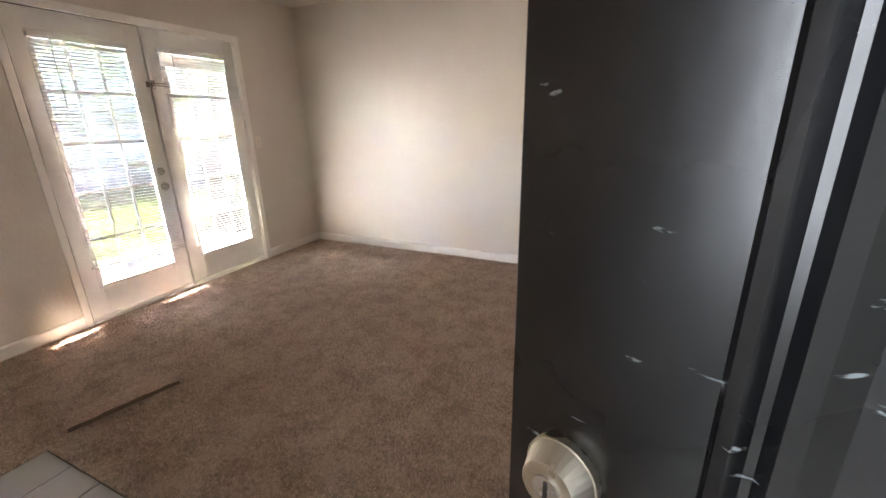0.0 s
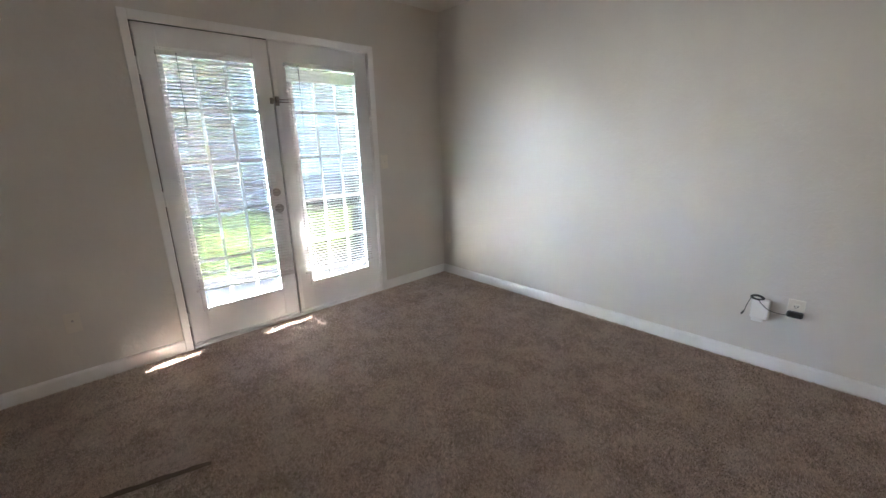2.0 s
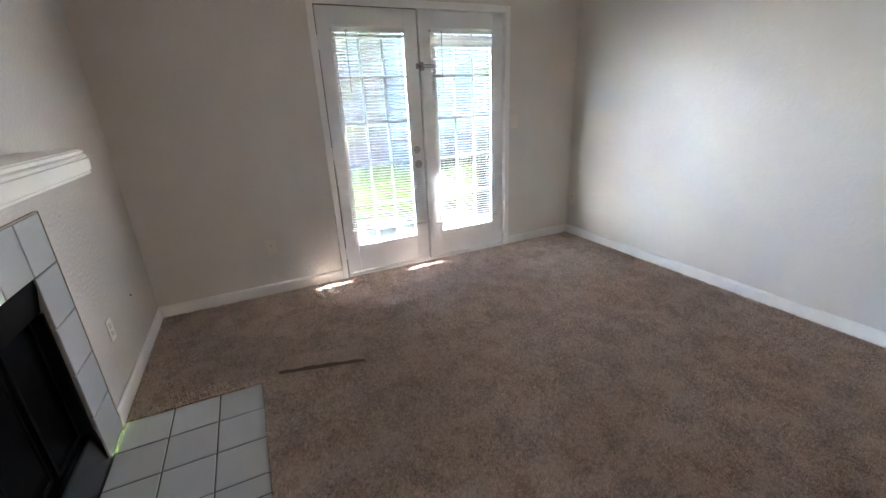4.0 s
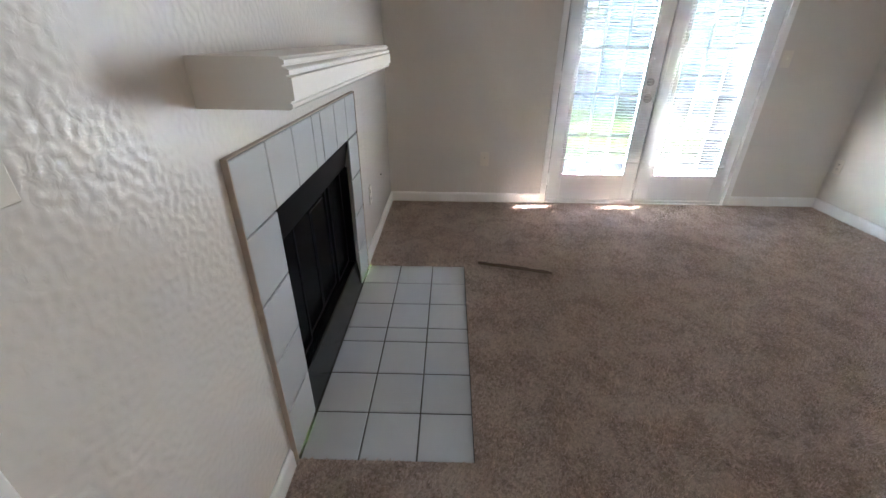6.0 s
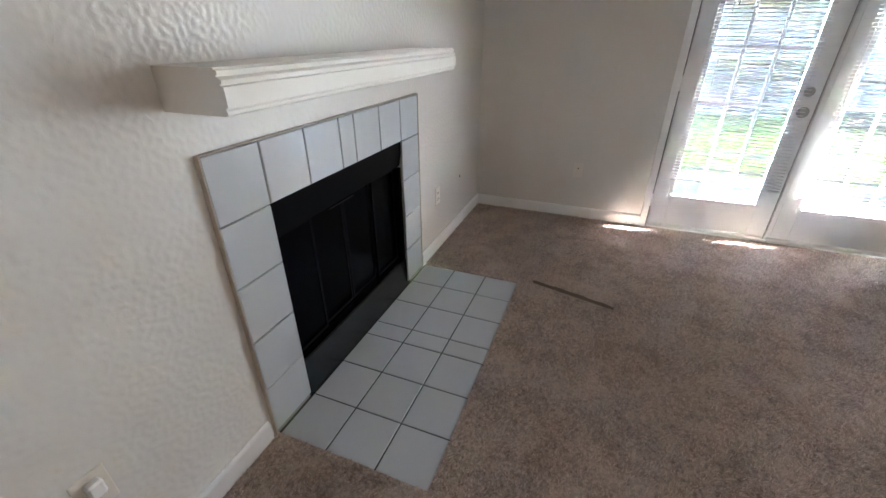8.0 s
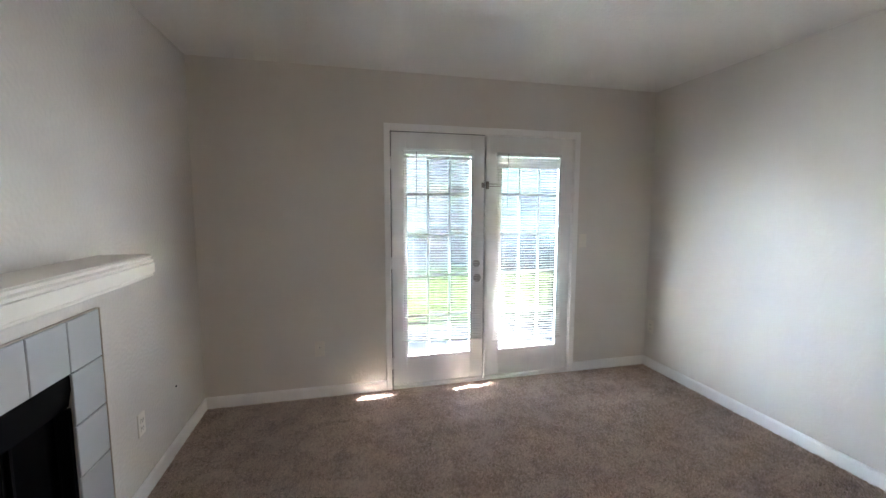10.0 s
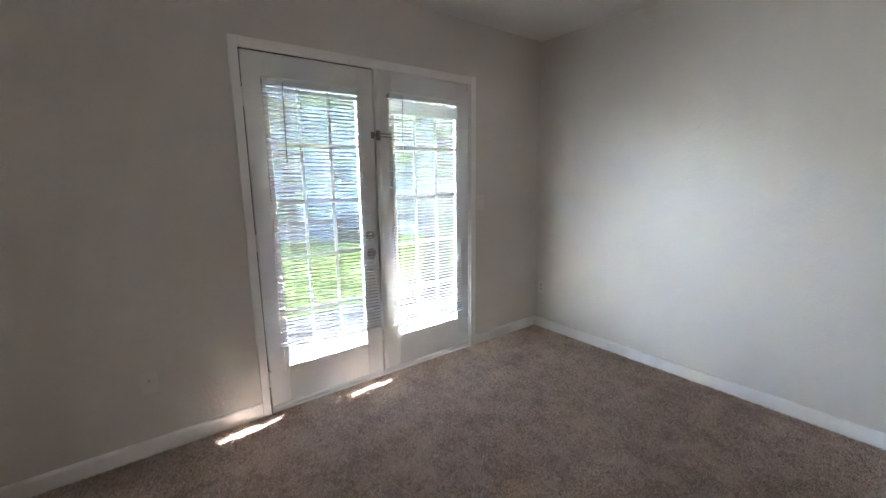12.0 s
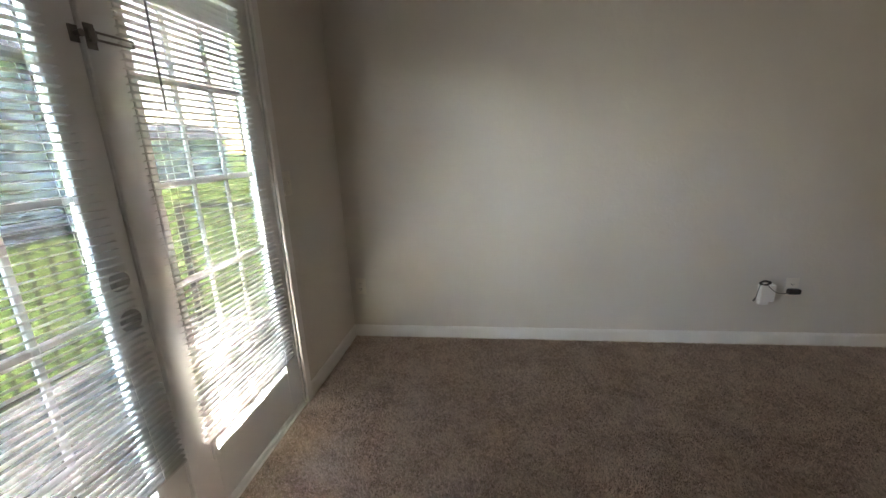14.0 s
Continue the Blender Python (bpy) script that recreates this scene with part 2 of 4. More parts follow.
def thing(name, label, category, at=(0, 0, 0), group=""):
    ob = new(name)
    ob.location = at
    ob.empty_display_size = 0.1
    return tagged(ob, label, category, group)


def prism(bm, profile, axis, lo, hi):
    """Pulls a closed outline along x or y. The outline gives (other axis, z)."""
    ends = []
    for s in (lo, hi):
        ends.append([bm.verts.new((s, a, z) if axis == "x" else (a, s, z)) for a, z in profile])
    n = len(profile)
    bm.faces.new(ends[0]), bm.faces.new(ends[1][::-1])
    for i in range(n):
        bm.faces.new((ends[0][i], ends[0][(i + 1) % n], ends[1][(i + 1) % n], ends[1][i]))
    bmesh.ops.recalc_face_normals(bm, faces=bm.faces[:])
    return bm


# ---- the room ----
XW, YS, YN, XE, YH, H = -3.30, -0.015, 3.69, 2.9, 5.75, 2.47   # west, south, north walls, east wall, hall end, height
XN = 0.93                                                       # east end of the north wall
DY0, DYM, DY1, DZ = 1.35, 2.105, 2.89, 2.035                    # french doors
EX0, EX1, EZ = -0.13, 0.836, 2.05                                # entry doorway
FX0, FX1, FZ = -1.925, -0.985, 0.845                            # firebox opening

structure("wall_west", boxes((XW - 0.08, XW, YS - 0.12, DY0 - 0.012, 0, H), (XW - 0.08, XW, DY1 + 0.012, YN + 0.12, 0, H), (XW - 0.08, XW, DY0 - 0.012, DY1 + 0.012, DZ + 0.012, H)), WALL, "beige textured plaster wall around the french doors", "wall")
structure("wall_south", boxes((XW, FX0, YS - 0.12, YS, 0, H), (FX1, EX0 - 0.02, YS - 0.12, YS, 0, H), (FX0, FX1, YS - 0.12, YS, FZ, H), (EX0 - 0.02, EX1 + 0.02, YS - 0.12, YS, EZ + 0.02, H), (EX1 + 0.02, XE, YS - 0.12, YS, 0, H)), ROUGHWALL, "beige knock-down plaster wall with the fireplace", "wall")
structure("wall_north", boxes((XW, XN, YN, YN + 0.12, 0, H)), WALL, "beige plaster wall, bare but for outlets", "wall")
structure("wall_east", boxes((XE, XE + 0.12, YS - 0.12, YH + 0.12, 0, H)), WALL, "plain beige plaster wall closing the room", "wall")
structure("wall_hall_end", boxes((XN - 0.6, XE, YH, YH + 0.12, 0, H)), WALL, "beige plaster wall at the end of the side hall", "wall")
structure("wall_hall_side", boxes((XN - 0.72, XN - 0.6, YN + 0.12, YH + 0.12, 0, H)), WALL, "beige plaster side wall of the hall", "wall")
structure("ceiling", boxes((XW - 0.08, XE + 0.12, YS - 0.12, YH + 0.12, H, H + 0.2)), CEIL, "white textured ceiling", "ceiling")

HX0, HX1, HY = -2.152, -0.798, 0.603                            # hearth
structure("floor", boxes((XW, HX0, YS, YH, -0.14, 0.004), (HX1, XE, YS, YH, -0.14, 0.004), (HX0, HX1, HY, YH, -0.14, 0.004), (EX0, EX1, YS - 0.12, YS, -0.14, -0.004)), CARPET, "worn taupe brown cut-pile carpet with foot marks", "carpet")


def baseboard(axis, lo, hi, at, side):
    """A board 90 mm high with a rounded top, along x or y, facing +side."""
    d = side * 0.013
    prof = [(at, 0.0), (at + d, 0.0), (at + d, 0.075), (at + d * 0.75, 0.084), (at + d * 0.35, 0.09), (at, 0.09)]
    structure("baseboard", prism(bmesh.new(), prof, axis, lo, hi), TRIM, "white painted wooden baseboard", "baseboard")


CAS = 0.057
baseboard("y", YS, DY0 - CAS, XW, 1)
baseboard("y", DY1 + CAS, YN, XW, 1)
baseboard("x", XW + 0.013, -2.122, YS, 1)
baseboard("x", -0.772, EX0 - CAS, YS, 1)
baseboard("x", XW + 0.013, XN, YN, -1)
baseboard("y", YN, YN + 0.12, XN, 1)
baseboard("x", XN - 0.6, XE, YH, -1)
baseboard("x", EX1 + CAS, XE, YS, 1)
baseboard("y", YS + 0.013, YH - 0.013, XE, -1)


# ---- french doors ----
def casing_west():
    t = XW + 0.014
    structure("trim", boxes((XW, t, DY0 - CAS, DY0 - 0.011, 0, DZ + CAS), (XW, t, DY1 + 0.004, DY1 + CAS, 0, DZ + CAS), (XW, t, DY0 - 0.011, DY1 + 0.004, DZ + 0.002, DZ + CAS), b=0.003), TRIM, "white painted casing around the french doors", "door casing")
    structure("door_frame", boxes((XW - 0.08, XW - 0.004, DY0 - 0.012, DY0 - 0.004, 0, DZ + 0.012), (XW - 0.08, XW - 0.004, DY0 - 0.004, DYM, DZ + 0.004, DZ + 0.012), (XW - 0.075, XW - 0.062, DY0 - 0.004, DY0 + 0.012, 0.012, DZ), (XW - 0.075, XW - 0.062, DY0 + 0.012, DYM, DZ - 0.012, DZ + 0.004)), GAPSHADE, "jamb and stop of the working door, coloured dark as gap shade", "door frame")
    structure("door_frame", boxes((XW - 0.08, XW - 0.003, DY1, DY1 + 0.012, 0, DZ + 0.012), (XW - 0.08, XW - 0.003, DYM, DY1, DZ, DZ + 0.012)), TRIM, "white painted jamb around the fixed door", "door frame")
    structure("threshold", boxes((XW - 0.08, XW + 0.002, DY0 - 0.004, DY1 + 0.004, 0.0, 0.012), b=0.002), TRIM, "white painted threshold under the french doors", "threshold")


casing_west()
XF, XB = XW - 0.012, XW - 0.056                                  # faces of the leaves
GZ0, GZ1 = 0.262, 1.895                                          # glass


def french_leaf(name, y0, y1, label, hinged):
    leaf = thing(name, label, "french door")
    g0, g1 = (1.462, 1.992) if hinged else (2.243, 2.773)
    z0, z1 = 0.016, DZ
    part("stile", boxes((XB, XF, y0, g0, z0, z1), b=0.002), DOORP, leaf)
    part("stile", boxes((XB, XF, g1, y1, z0, z1), b=0.002), DOORP, leaf)
    part("bottom_rail", boxes((XB, XF, g0, g1, z0, GZ0)), DOORP, leaf)
    part("top_rail", boxes((XB, XF, g0, g1, GZ1, z1)), DOORP, leaf)
    s = 0.02
    bead = boxes((XF - 0.006, XF + 0.006, g0 - s, g0 + 0.008, GZ0 - s, GZ1 + s), (XF - 0.006, XF + 0.006, g1 - 0.008, g1 + s, GZ0 - s, GZ1 + s), (XF - 0.006, XF + 0.006, g0 + 0.008, g1 - 0.008, GZ0 - s, GZ0 + 0.008), (XF - 0.006, XF + 0.006, g0 + 0.008, g1 - 0.008, GZ1 - 0.008, GZ1 + s), b=0.003)
    part("glazing_bead", bead, DOORP, leaf)
    xg = (XF + XB) / 2
    cols, rows, w = 3, 5, 0.02
    cw, rh = (g1 - g0) / cols, (GZ1 - GZ0) / rows
    for i in range(1, cols):
        part("muntin", boxes((xg - 0.008, xg + 0.008, g0 + i * cw - w / 2, g0 + i * cw + w / 2, GZ0, GZ1), b=0.003), DOORP, leaf)
    for j in range(1, rows):
        for i in range(cols):
            a, b = g0 + i * cw + (w / 2 if i else 0), g0 + (i + 1) * cw - (w / 2 if i < cols - 1 else 0)
            part("muntin", boxes((xg - 0.008, xg + 0.008, a, b, GZ0 + j * rh - w / 2, GZ0 + j * rh + w / 2)), DOORP, leaf)
    for i in range(cols):
        for j in range(rows):
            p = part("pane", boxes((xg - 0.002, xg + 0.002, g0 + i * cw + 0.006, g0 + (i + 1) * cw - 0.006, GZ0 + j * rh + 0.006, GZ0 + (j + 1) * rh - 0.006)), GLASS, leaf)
            # shadow off, so daylight enters undimmed by the darkened pane
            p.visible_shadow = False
    # quarter-round sweep along the foot
    part("sweep", prism(bmesh.new(), [(XF, 0.016), (XF + 0.012, 0.016), (XF + 0.011, 0.03), (XF + 0.006, 0.038), (XF, 0.04)], "y", y0 + 0.01, y1 - 0.01), DOORP, leaf)
    return leaf


left_leaf = french_leaf("french_door", DY0, DYM - 0.003, "white painted french door with fifteen panes, closed", True)
right_leaf = french_leaf("french_door", DYM + 0.003, DY1, "white painted fixed french door beside the working one", False)
part("astragal", boxes((XF, XF + 0.010, DYM + 0.003, DYM + 0.034, 0.045, DZ), b=0.003), DOORP, right_leaf)
# added strip, coloured as the shade between the two leaves
part("gap_strip", boxes((XB + 0.004, XF - 0.012, DYM - 0.0028, DYM + 0.0028, 0.02, DZ - 0.003)), GAPSHADE, left_leaf, "dark strip standing in for the shaded gap between the doors")
for z in (0.22, 1.03, 1.80):
    bm = boxes((XF - 0.002, XF + 0.004, DY0 - 0.004, DY0 + 0.012, z - 0.045, z + 0.045), b=0.001)
    rod(bm, (XF + 0.012, DY0 - 0.003, z - 0.047), (XF + 0.012, DY0 - 0.003, z + 0.047), 0.007)
    part("hinge", bm, DOORP, left_leaf, "painted-over hinge")


def door_knob(leaf, y):
    bm = bmesh.new()
    rod(bm, (XF, y, 1.005), (XF + 0.010, y, 1.005), 0.03, 20, 0.027)
    box(bm, XF + 0.010, XF + 0.015, y - 0.02, y + 0.02, 0.998, 1.012)
    part("deadbolt", bm, AGED, leaf, "aged round deadbolt with thumb turn")
    bm = bmesh.new()
    rod(bm, (XF, y + 0.006, 0.885), (XF + 0.005, y + 0.006, 0.885), 0.033, 20)
    rod(bm, (XF + 0.005, y + 0.006, 0.885), (XF + 0.010, y + 0.006, 0.885), 0.012)
    rod(bm, (XF + 0.006, y + 0.006, 0.885), (XF + 0.012, y + 0.006, 0.885), 0.018, 18, 0.026)
    rod(bm, (XF + 0.012, y + 0.006, 0.885), (XF + 0.0155, y + 0.006, 0.885), 0.026, 18, 0.02)
    part("door_knob", bm, AGED, leaf, "aged nickel round door knob")


door_knob(left_leaf, 2.04)


def swing_latch():
    """Swing-bar door guard across the meeting stiles."""
    g = thing("door_guard", "tarnished metal swing-bar guard across the french doors", "door guard")
    x = XF + 0.011
    part("base_plate", boxes((x, x + 0.004, DYM + 0.004, DYM + 0.032, 1.61, 1.672), b=0.001), DARKM, g)
    bm = bmesh.new()
    rod(bm, (x + 0.014, DYM + 0.012, 1.625), (x + 0.014, DYM + 0.012, 1.658), 0.008)
    box(bm, x + 0.004, x + 0.016, DYM + 0.002, DYM + 0.024, 1.632, 1.652)
    part("pivot", bm, DARKM, g)
    bm = bmesh.new()
    for z in (1.633, 1.651):
        rod(bm, (x + 0.014, DYM + 0.018, z), (x + 0.014, DYM + 0.135, z), 0.0032, 8)
    rod(bm, (x + 0.014, DYM + 0.135, 1.633), (x + 0.014, DYM + 0.135, 1.651), 0.0032, 8)
    part("swing_bar", bm, DARKM, g)
    part("keeper", boxes((XF, XF + 0.006, DYM - 0.028, DYM - 0.005, 1.622, 1.662), b=0.001), DARKM, g)
    rod_bm = bmesh.new()
    rod(rod_bm, (XF + 0.004, DYM - 0.016, 1.642), (XF + 0.026, DYM - 0.016, 1.642), 0.006, 12, 0.009)
    part("stud", rod_bm, DARKM, g)


swing_latch()


# ---- mini blinds ----
def slat_mesh():
    """One crowned slat, 1 m long along y, 25 mm deep."""
    top = [(-0.0125, -0.0012), (-0.0065, 0.0008), (0.0, 0.0014), (0.0065, 0.0008), (0.0125, -0.0012)]
    prof = top + [(a, z - 0.0005) for a, z in reversed(top)]
    return mesh_of("slat", prism(bmesh.new(), prof, "y", -0.5, 0.5), SLAT)


SLATS = slat_mesh()


def mini_blind(label, yt0, yt1, yb0, yb1, z0l, z0r, z1, wand_y, shut):
    b = thing("mini_blind", label, "window blind", group="blinds on the french doors")
    x = XF + 0.028
    part("headrail", boxes((x - 0.014, x + 0.014, yt0, yt1, z1 - 0.026, z1), b=0.002), SLAT, b)
    part("bracket", boxes((XF, x - 0.014, yt0 + 0.005, yt0 + 0.03, z1 - 0.024, z1 - 0.002)), SLAT, b)
    part("bracket", boxes((XF, x - 0.014, yt1 - 0.03, yt1 - 0.005, z1 - 0.024, z1 - 0.002)), SLAT, b)
    rng = random.Random(len(label))
    pitch = 0.0212
    n = int((z1 - 0.035 - (z0l + z0r) / 2) / pitch)
    for i in range(n):
        f = (i + 0.5) / n
        y0, y1 = yt0 + 0.004 + (yb0 - yt0) * f, yt1 - 0.004 + (yb1 - yt1) * f
        lean = math.degrees(math.atan2((z0r - z0l) * f, y1 - y0))
        zc = z1 - 0.036 - f * (z1 - 0.036 - (z0l + z0r) / 2 - 0.012)
        m = pose(x + rng.uniform(-0.0007, 0.0007), (y0 + y1) / 2 + rng.uniform(-0.001, 0.001), zc, lean + rng.uniform(-0.05, 0.05), -7 + rng.uniform(-1.2, 1.2) - (46 if i < shut else 0), 0)
        piece("slat", SLATS, b, m @ Matrix.Diagonal((1, y1 - y0, 1, 1)))
    bm = bmesh.new()
    box(bm, x - 0.012, x + 0.012, yb0, yb1, -0.006, 0.006)
    bevel(bm, 0.003)
    for v in bm.verts:
        v.co.z += z0l + (z0r - z0l) * (v.co.y - yb0) / (yb1 - yb0)
    part("bottom_rail", bm, SLAT, b)
    for f in (0.14, 0.86):
        for dx in (-0.0135, 0.0135):
            bm = bmesh.new()
            rod(bm, (x + dx, yt0 + (yt1 - yt0) * f, z1 - 0.02), (x + dx, yb0 + (yb1 - yb0) * f, z0l + (z0r - z0l) * f), 0.0008, 5)
            part("ladder_cord", bm, CORD, b)
    bm = bmesh.new()
    rod(bm, (x + 0.019, wand_y, z1 - 0.012), (x + 0.021, wand_y - 0.006, z1 - 0.43), 0.0035, 6)
    part("tilt_wand", bm, WAND, b, "smoky plastic tilt wand")
    return b


mini_blind("white vinyl mini blind hanging open on the working door", 1.437, 1.985, 1.418, 2.082, 0.405, 0.378, 1.893, 1.54, 1)
mini_blind("white vinyl mini blind hanging open on the fixed door", 2.195, 2.765, 2.178, 2.805, 0.352, 0.342, 1.90, 2.29, 4)


# ---- fireplace ----
def tile_mesh(w, h, t=0.008):
    """A pillow-edged tile lying in xy, its lower corner at the origin."""
    bm = bmesh.new()
    box(bm, 0, w, 0, h, -t, 0)
    top = [e for e in bm.edges if all(v.co.z > -1e-6 for v in e.verts)]
    bmesh.ops.bevel(bm, geom=top, offset=0.0025, segments=1, affect="EDGES")
    return mesh_of("tile", bm, TILE)


J = 0.0055
T_FULL, T_HALF = tile_mesh(0.198, 0.198), tile_mesh(0.098, 0.198)
STEPS = [0.2, 0.2, 0.2, 0.1, 0.2, 0.2, 0.2]
hearth = tagged(part("hearth", boxes((HX0, HX1, YS, HY, -0.14, -0.006)), GROUT), "fireplace hearth of white square tiles with dark grout", "hearth")
scale = (HX1 - HX0) / sum(STEPS)
x = HX1
for k, w in enumerate(STEPS):
    w *= scale
    for c in range(3):
        me, base = (T_HALF, 0.098) if k == 3 else (T_FULL, 0.198)
        wob = random.uniform(-0.0012, 0.0012)
        m = Matrix.Translation((x - w + J / 2, YS + 0.012 + c * 0.202 + J / 2, -0.003 + wob * 0.5)) @ pose(0, 0, 0, wob * 60, wob * 40, 0)
        piece("tile", me, hearth, m @ Matrix.Diagonal(((w - J) / base, (0.202 - J) / 0.198, 1, 1)))
    x -= w

SX0, SX1, SZ = -2.096, -0.789, 1.045
surround = tagged(part("fireplace_surround", boxes((SX0, FX0, YS, YS + 0.008, 0, SZ), (FX1, SX1, YS, YS + 0.008, 0, SZ), (FX0, FX1, YS, YS + 0.008, FZ, SZ)), GROUTL), "white glazed tile surround framing the firebox", "fireplace surround")
UP = pose(0, 0, 0, 90, 0, 180)
edge = 0.004
part("edge_strip", boxes((SX1, SX1 + edge, YS, YS + 0.018, 0, SZ + edge), b=0.001), EDGE, surround, "tan caulked edge")
part("edge_strip", boxes((SX0 - edge, SX0, YS, YS + 0.018, 0, SZ + edge), b=0.001), EDGE, surround, "tan caulked edge")
part("edge_strip", boxes((SX0, SX1, YS, YS + 0.016, SZ, SZ + edge), b=0.001), EDGE, surround, "tan caulked edge")


def wall_tile(x_hi, w, z0, h):
    """A tile set upright on the south wall, from x_hi towards -x."""
    m = Matrix.Translation((x_hi - J / 2, YS + 0.016, z0 + J / 2)) @ UP
    half = w < 0.15
    piece("tile", T_HALF if half else T_FULL, surround, m @ Matrix.Diagonal(((w - J) / (0.098 if half else 0.198), (h - J) / 0.198, 1, 1)))


x = SX1
sc = (SX1 - SX0) / sum(STEPS)
for w in STEPS:
    wall_tile(x, w * sc, SZ - 0.2, 0.2)
    x -= w * sc
for k in range(4):
    wall_tile(SX1, 0.2 * sc, 0.02 + k * 0.20625, 0.20625)
    wall_tile(SX0 + 0.2 * sc, 0.2 * sc, 0.02 + k * 0.20625, 0.20625)


def firebox():
    f = thing("fireplace_insert", "black steel fireplace insert with closed smoked glass doors", "fireplace")
    y = YS
    part("liner", boxes((FX0, FX1, y - 0.52, y - 0.50, 0, FZ), (FX0, FX0 + 0.015, y - 0.50, y - 0.09, 0, FZ), (FX1 - 0.015, FX1, y - 0.50, y - 0.09, 0, FZ), (FX0 + 0.015, FX1 - 0.015, y - 0.50, y - 0.09, FZ - 0.015, FZ), (FX0 + 0.015, FX1 - 0.015, y - 0.50, y - 0.09, -0.012, 0.02)), SOOT, f, "sooty black firebox lining")
    bm = prism(bmesh.new(), [(y - 0.088, FZ), (y + 0.004, FZ), (y + 0.004, FZ - 0.012), (y - 0.020, FZ - 0.135), (y - 0.030, FZ - 0.140), (y - 0.088, FZ - 0.140)], "x", FX0, FX1)
    part("hood", bm, BLACKMATT, f, "black enamelled upper panel")
    bm = prism(bmesh.new(), [(y - 0.088, -0.012), (y + 0.010, -0.012), (y + 0.010, 0.006), (y - 0.010, 0.155), (y - 0.016, 0.160), (y - 0.088, 0.160)], "x", FX0, FX1)
    part("lower_panel", bm, BLACKM, f, "glossy black lower panel")
    part("side_frame", boxes((FX0, FX0 + 0.022, y - 0.088, y - 0.012, 0.160, FZ - 0.14), b=0.002), BLACKMATT, f)
    part("side_frame", boxes((FX1 - 0.022, FX1, y - 0.088, y - 0.012, 0.160, FZ - 0.14), b=0.002), BLACKMATT, f)
    mid, a, b = (FX0 + FX1) / 2, FX0 + 0.024, FX1 - 0.024
    for k in range(4):
        w = (b - a) / 4
        x0, x1 = a + k * w + 0.002, a + (k + 1) * w - 0.002
        d = y - 0.05 - (0.014 if k in (1, 2) else 0.0)
        g = part("glass_door", boxes((x0 + 0.012, x1 - 0.012, d - 0.004, d, 0.178, FZ - 0.158)), SMOKED, f, "smoked glass bifold panel")
        part("door_frame", boxes((x0, x0 + 0.012, d - 0.008, d + 0.002, 0.164, FZ - 0.144), (x1 - 0.012, x1, d - 0.008, d + 0.002, 0.164, FZ - 0.144), (x0 + 0.012, x1 - 0.012, d - 0.008, d + 0.002, 0.164, 0.178), (x0 + 0.012, x1 - 0.012, d - 0.008, d + 0.002, FZ - 0.158, FZ - 0.144)), BLACKMATT, g)
    part("damper_pull", boxes((mid - 0.02, mid + 0.155, y - 0.026, y - 0.010, FZ - 0.143, FZ - 0.137), b=0.001), BLACKM, f, "worn black pull strip")


firebox()


def mantel():
    """A box shelf with a stepped crown moulding above and a small bead below."""
    m = thing("mantel_shelf", "cream painted box mantel shelf with moulded front edge", "mantel shelf")
    y, z0, z1, d, x0, x1 = YS, 1.161, 1.259, 0.205, -2.160, -0.750
    part("bead", prism(bmesh.new(), [(y, z0), (y + d - 0.013, z0), (y + d - 0.008, z0 + 0.004), (y + d - 0.008, z0 + 0.011), (y + d - 0.012, z0 + 0.014), (y, z0 + 0.014)], "x", x0, x1), MANTEL, m)
    part("front_board", prism(bmesh.new(), [(y, z0 + 0.014), (y + d - 0.009, z0 + 0.014), (y + d - 0.009, z0 + 0.017), (y + d - 0.002, z0 + 0.019), (y + d - 0.002, z1 - 0.037), (y + d - 0.011, z1 - 0.035), (y + d - 0.011, z1 - 0.032), (y, z1 - 0.032)], "x", x0, x1), MANTEL, m)
    part("crown_moulding", prism(bmesh.new(), [(y, z1 - 0.032), (y + d - 0.005, z1 - 0.032), (y + d - 0.005, z1 - 0.024), (y + d - 0.009, z1 - 0.021), (y + d - 0.017, z1 - 0.018), (y + d - 0.017, z1 - 0.015), (y + d - 0.012, z1 - 0.014), (y + d - 0.012, z1 - 0.006), (y + d - 0.016, z1 - 0.004), (y, z1 - 0.004)], "x", x0, x1), MANTEL, m)
    part("top_board", prism(bmesh.new(), [(y, z1 - 0.004), (y + d - 0.019, z1 - 0.004), (y + d - 0.021, z1), (y, z1)], "x", x0, x1), MANTEL, m)


mantel()


# ---- entry door ----
structure("trim", boxes((EX0 - CAS, EX0 - 0.004, YS, YS + 0.014, 0, EZ + CAS), (EX1 + 0.004, EX1 + CAS, YS, YS + 0.014, 0, EZ + CAS), (EX0 - 0.004, EX1 + 0.004, YS, YS + 0.014, EZ + 0.004, EZ + CAS), b=0.003), TRIM, "white painted casing around the entry doorway", "door casing")
structure("door_frame", boxes((EX0 - 0.02, EX0, YS - 0.12, YS, 0, EZ), (EX1, EX1 + 0.02, YS - 0.12, YS, 0, EZ), (EX0 - 0.02, EX1 + 0.02, YS - 0.12, YS, EZ, EZ + 0.02)), TRIM, "white painted jamb of the entry doorway", "door frame")


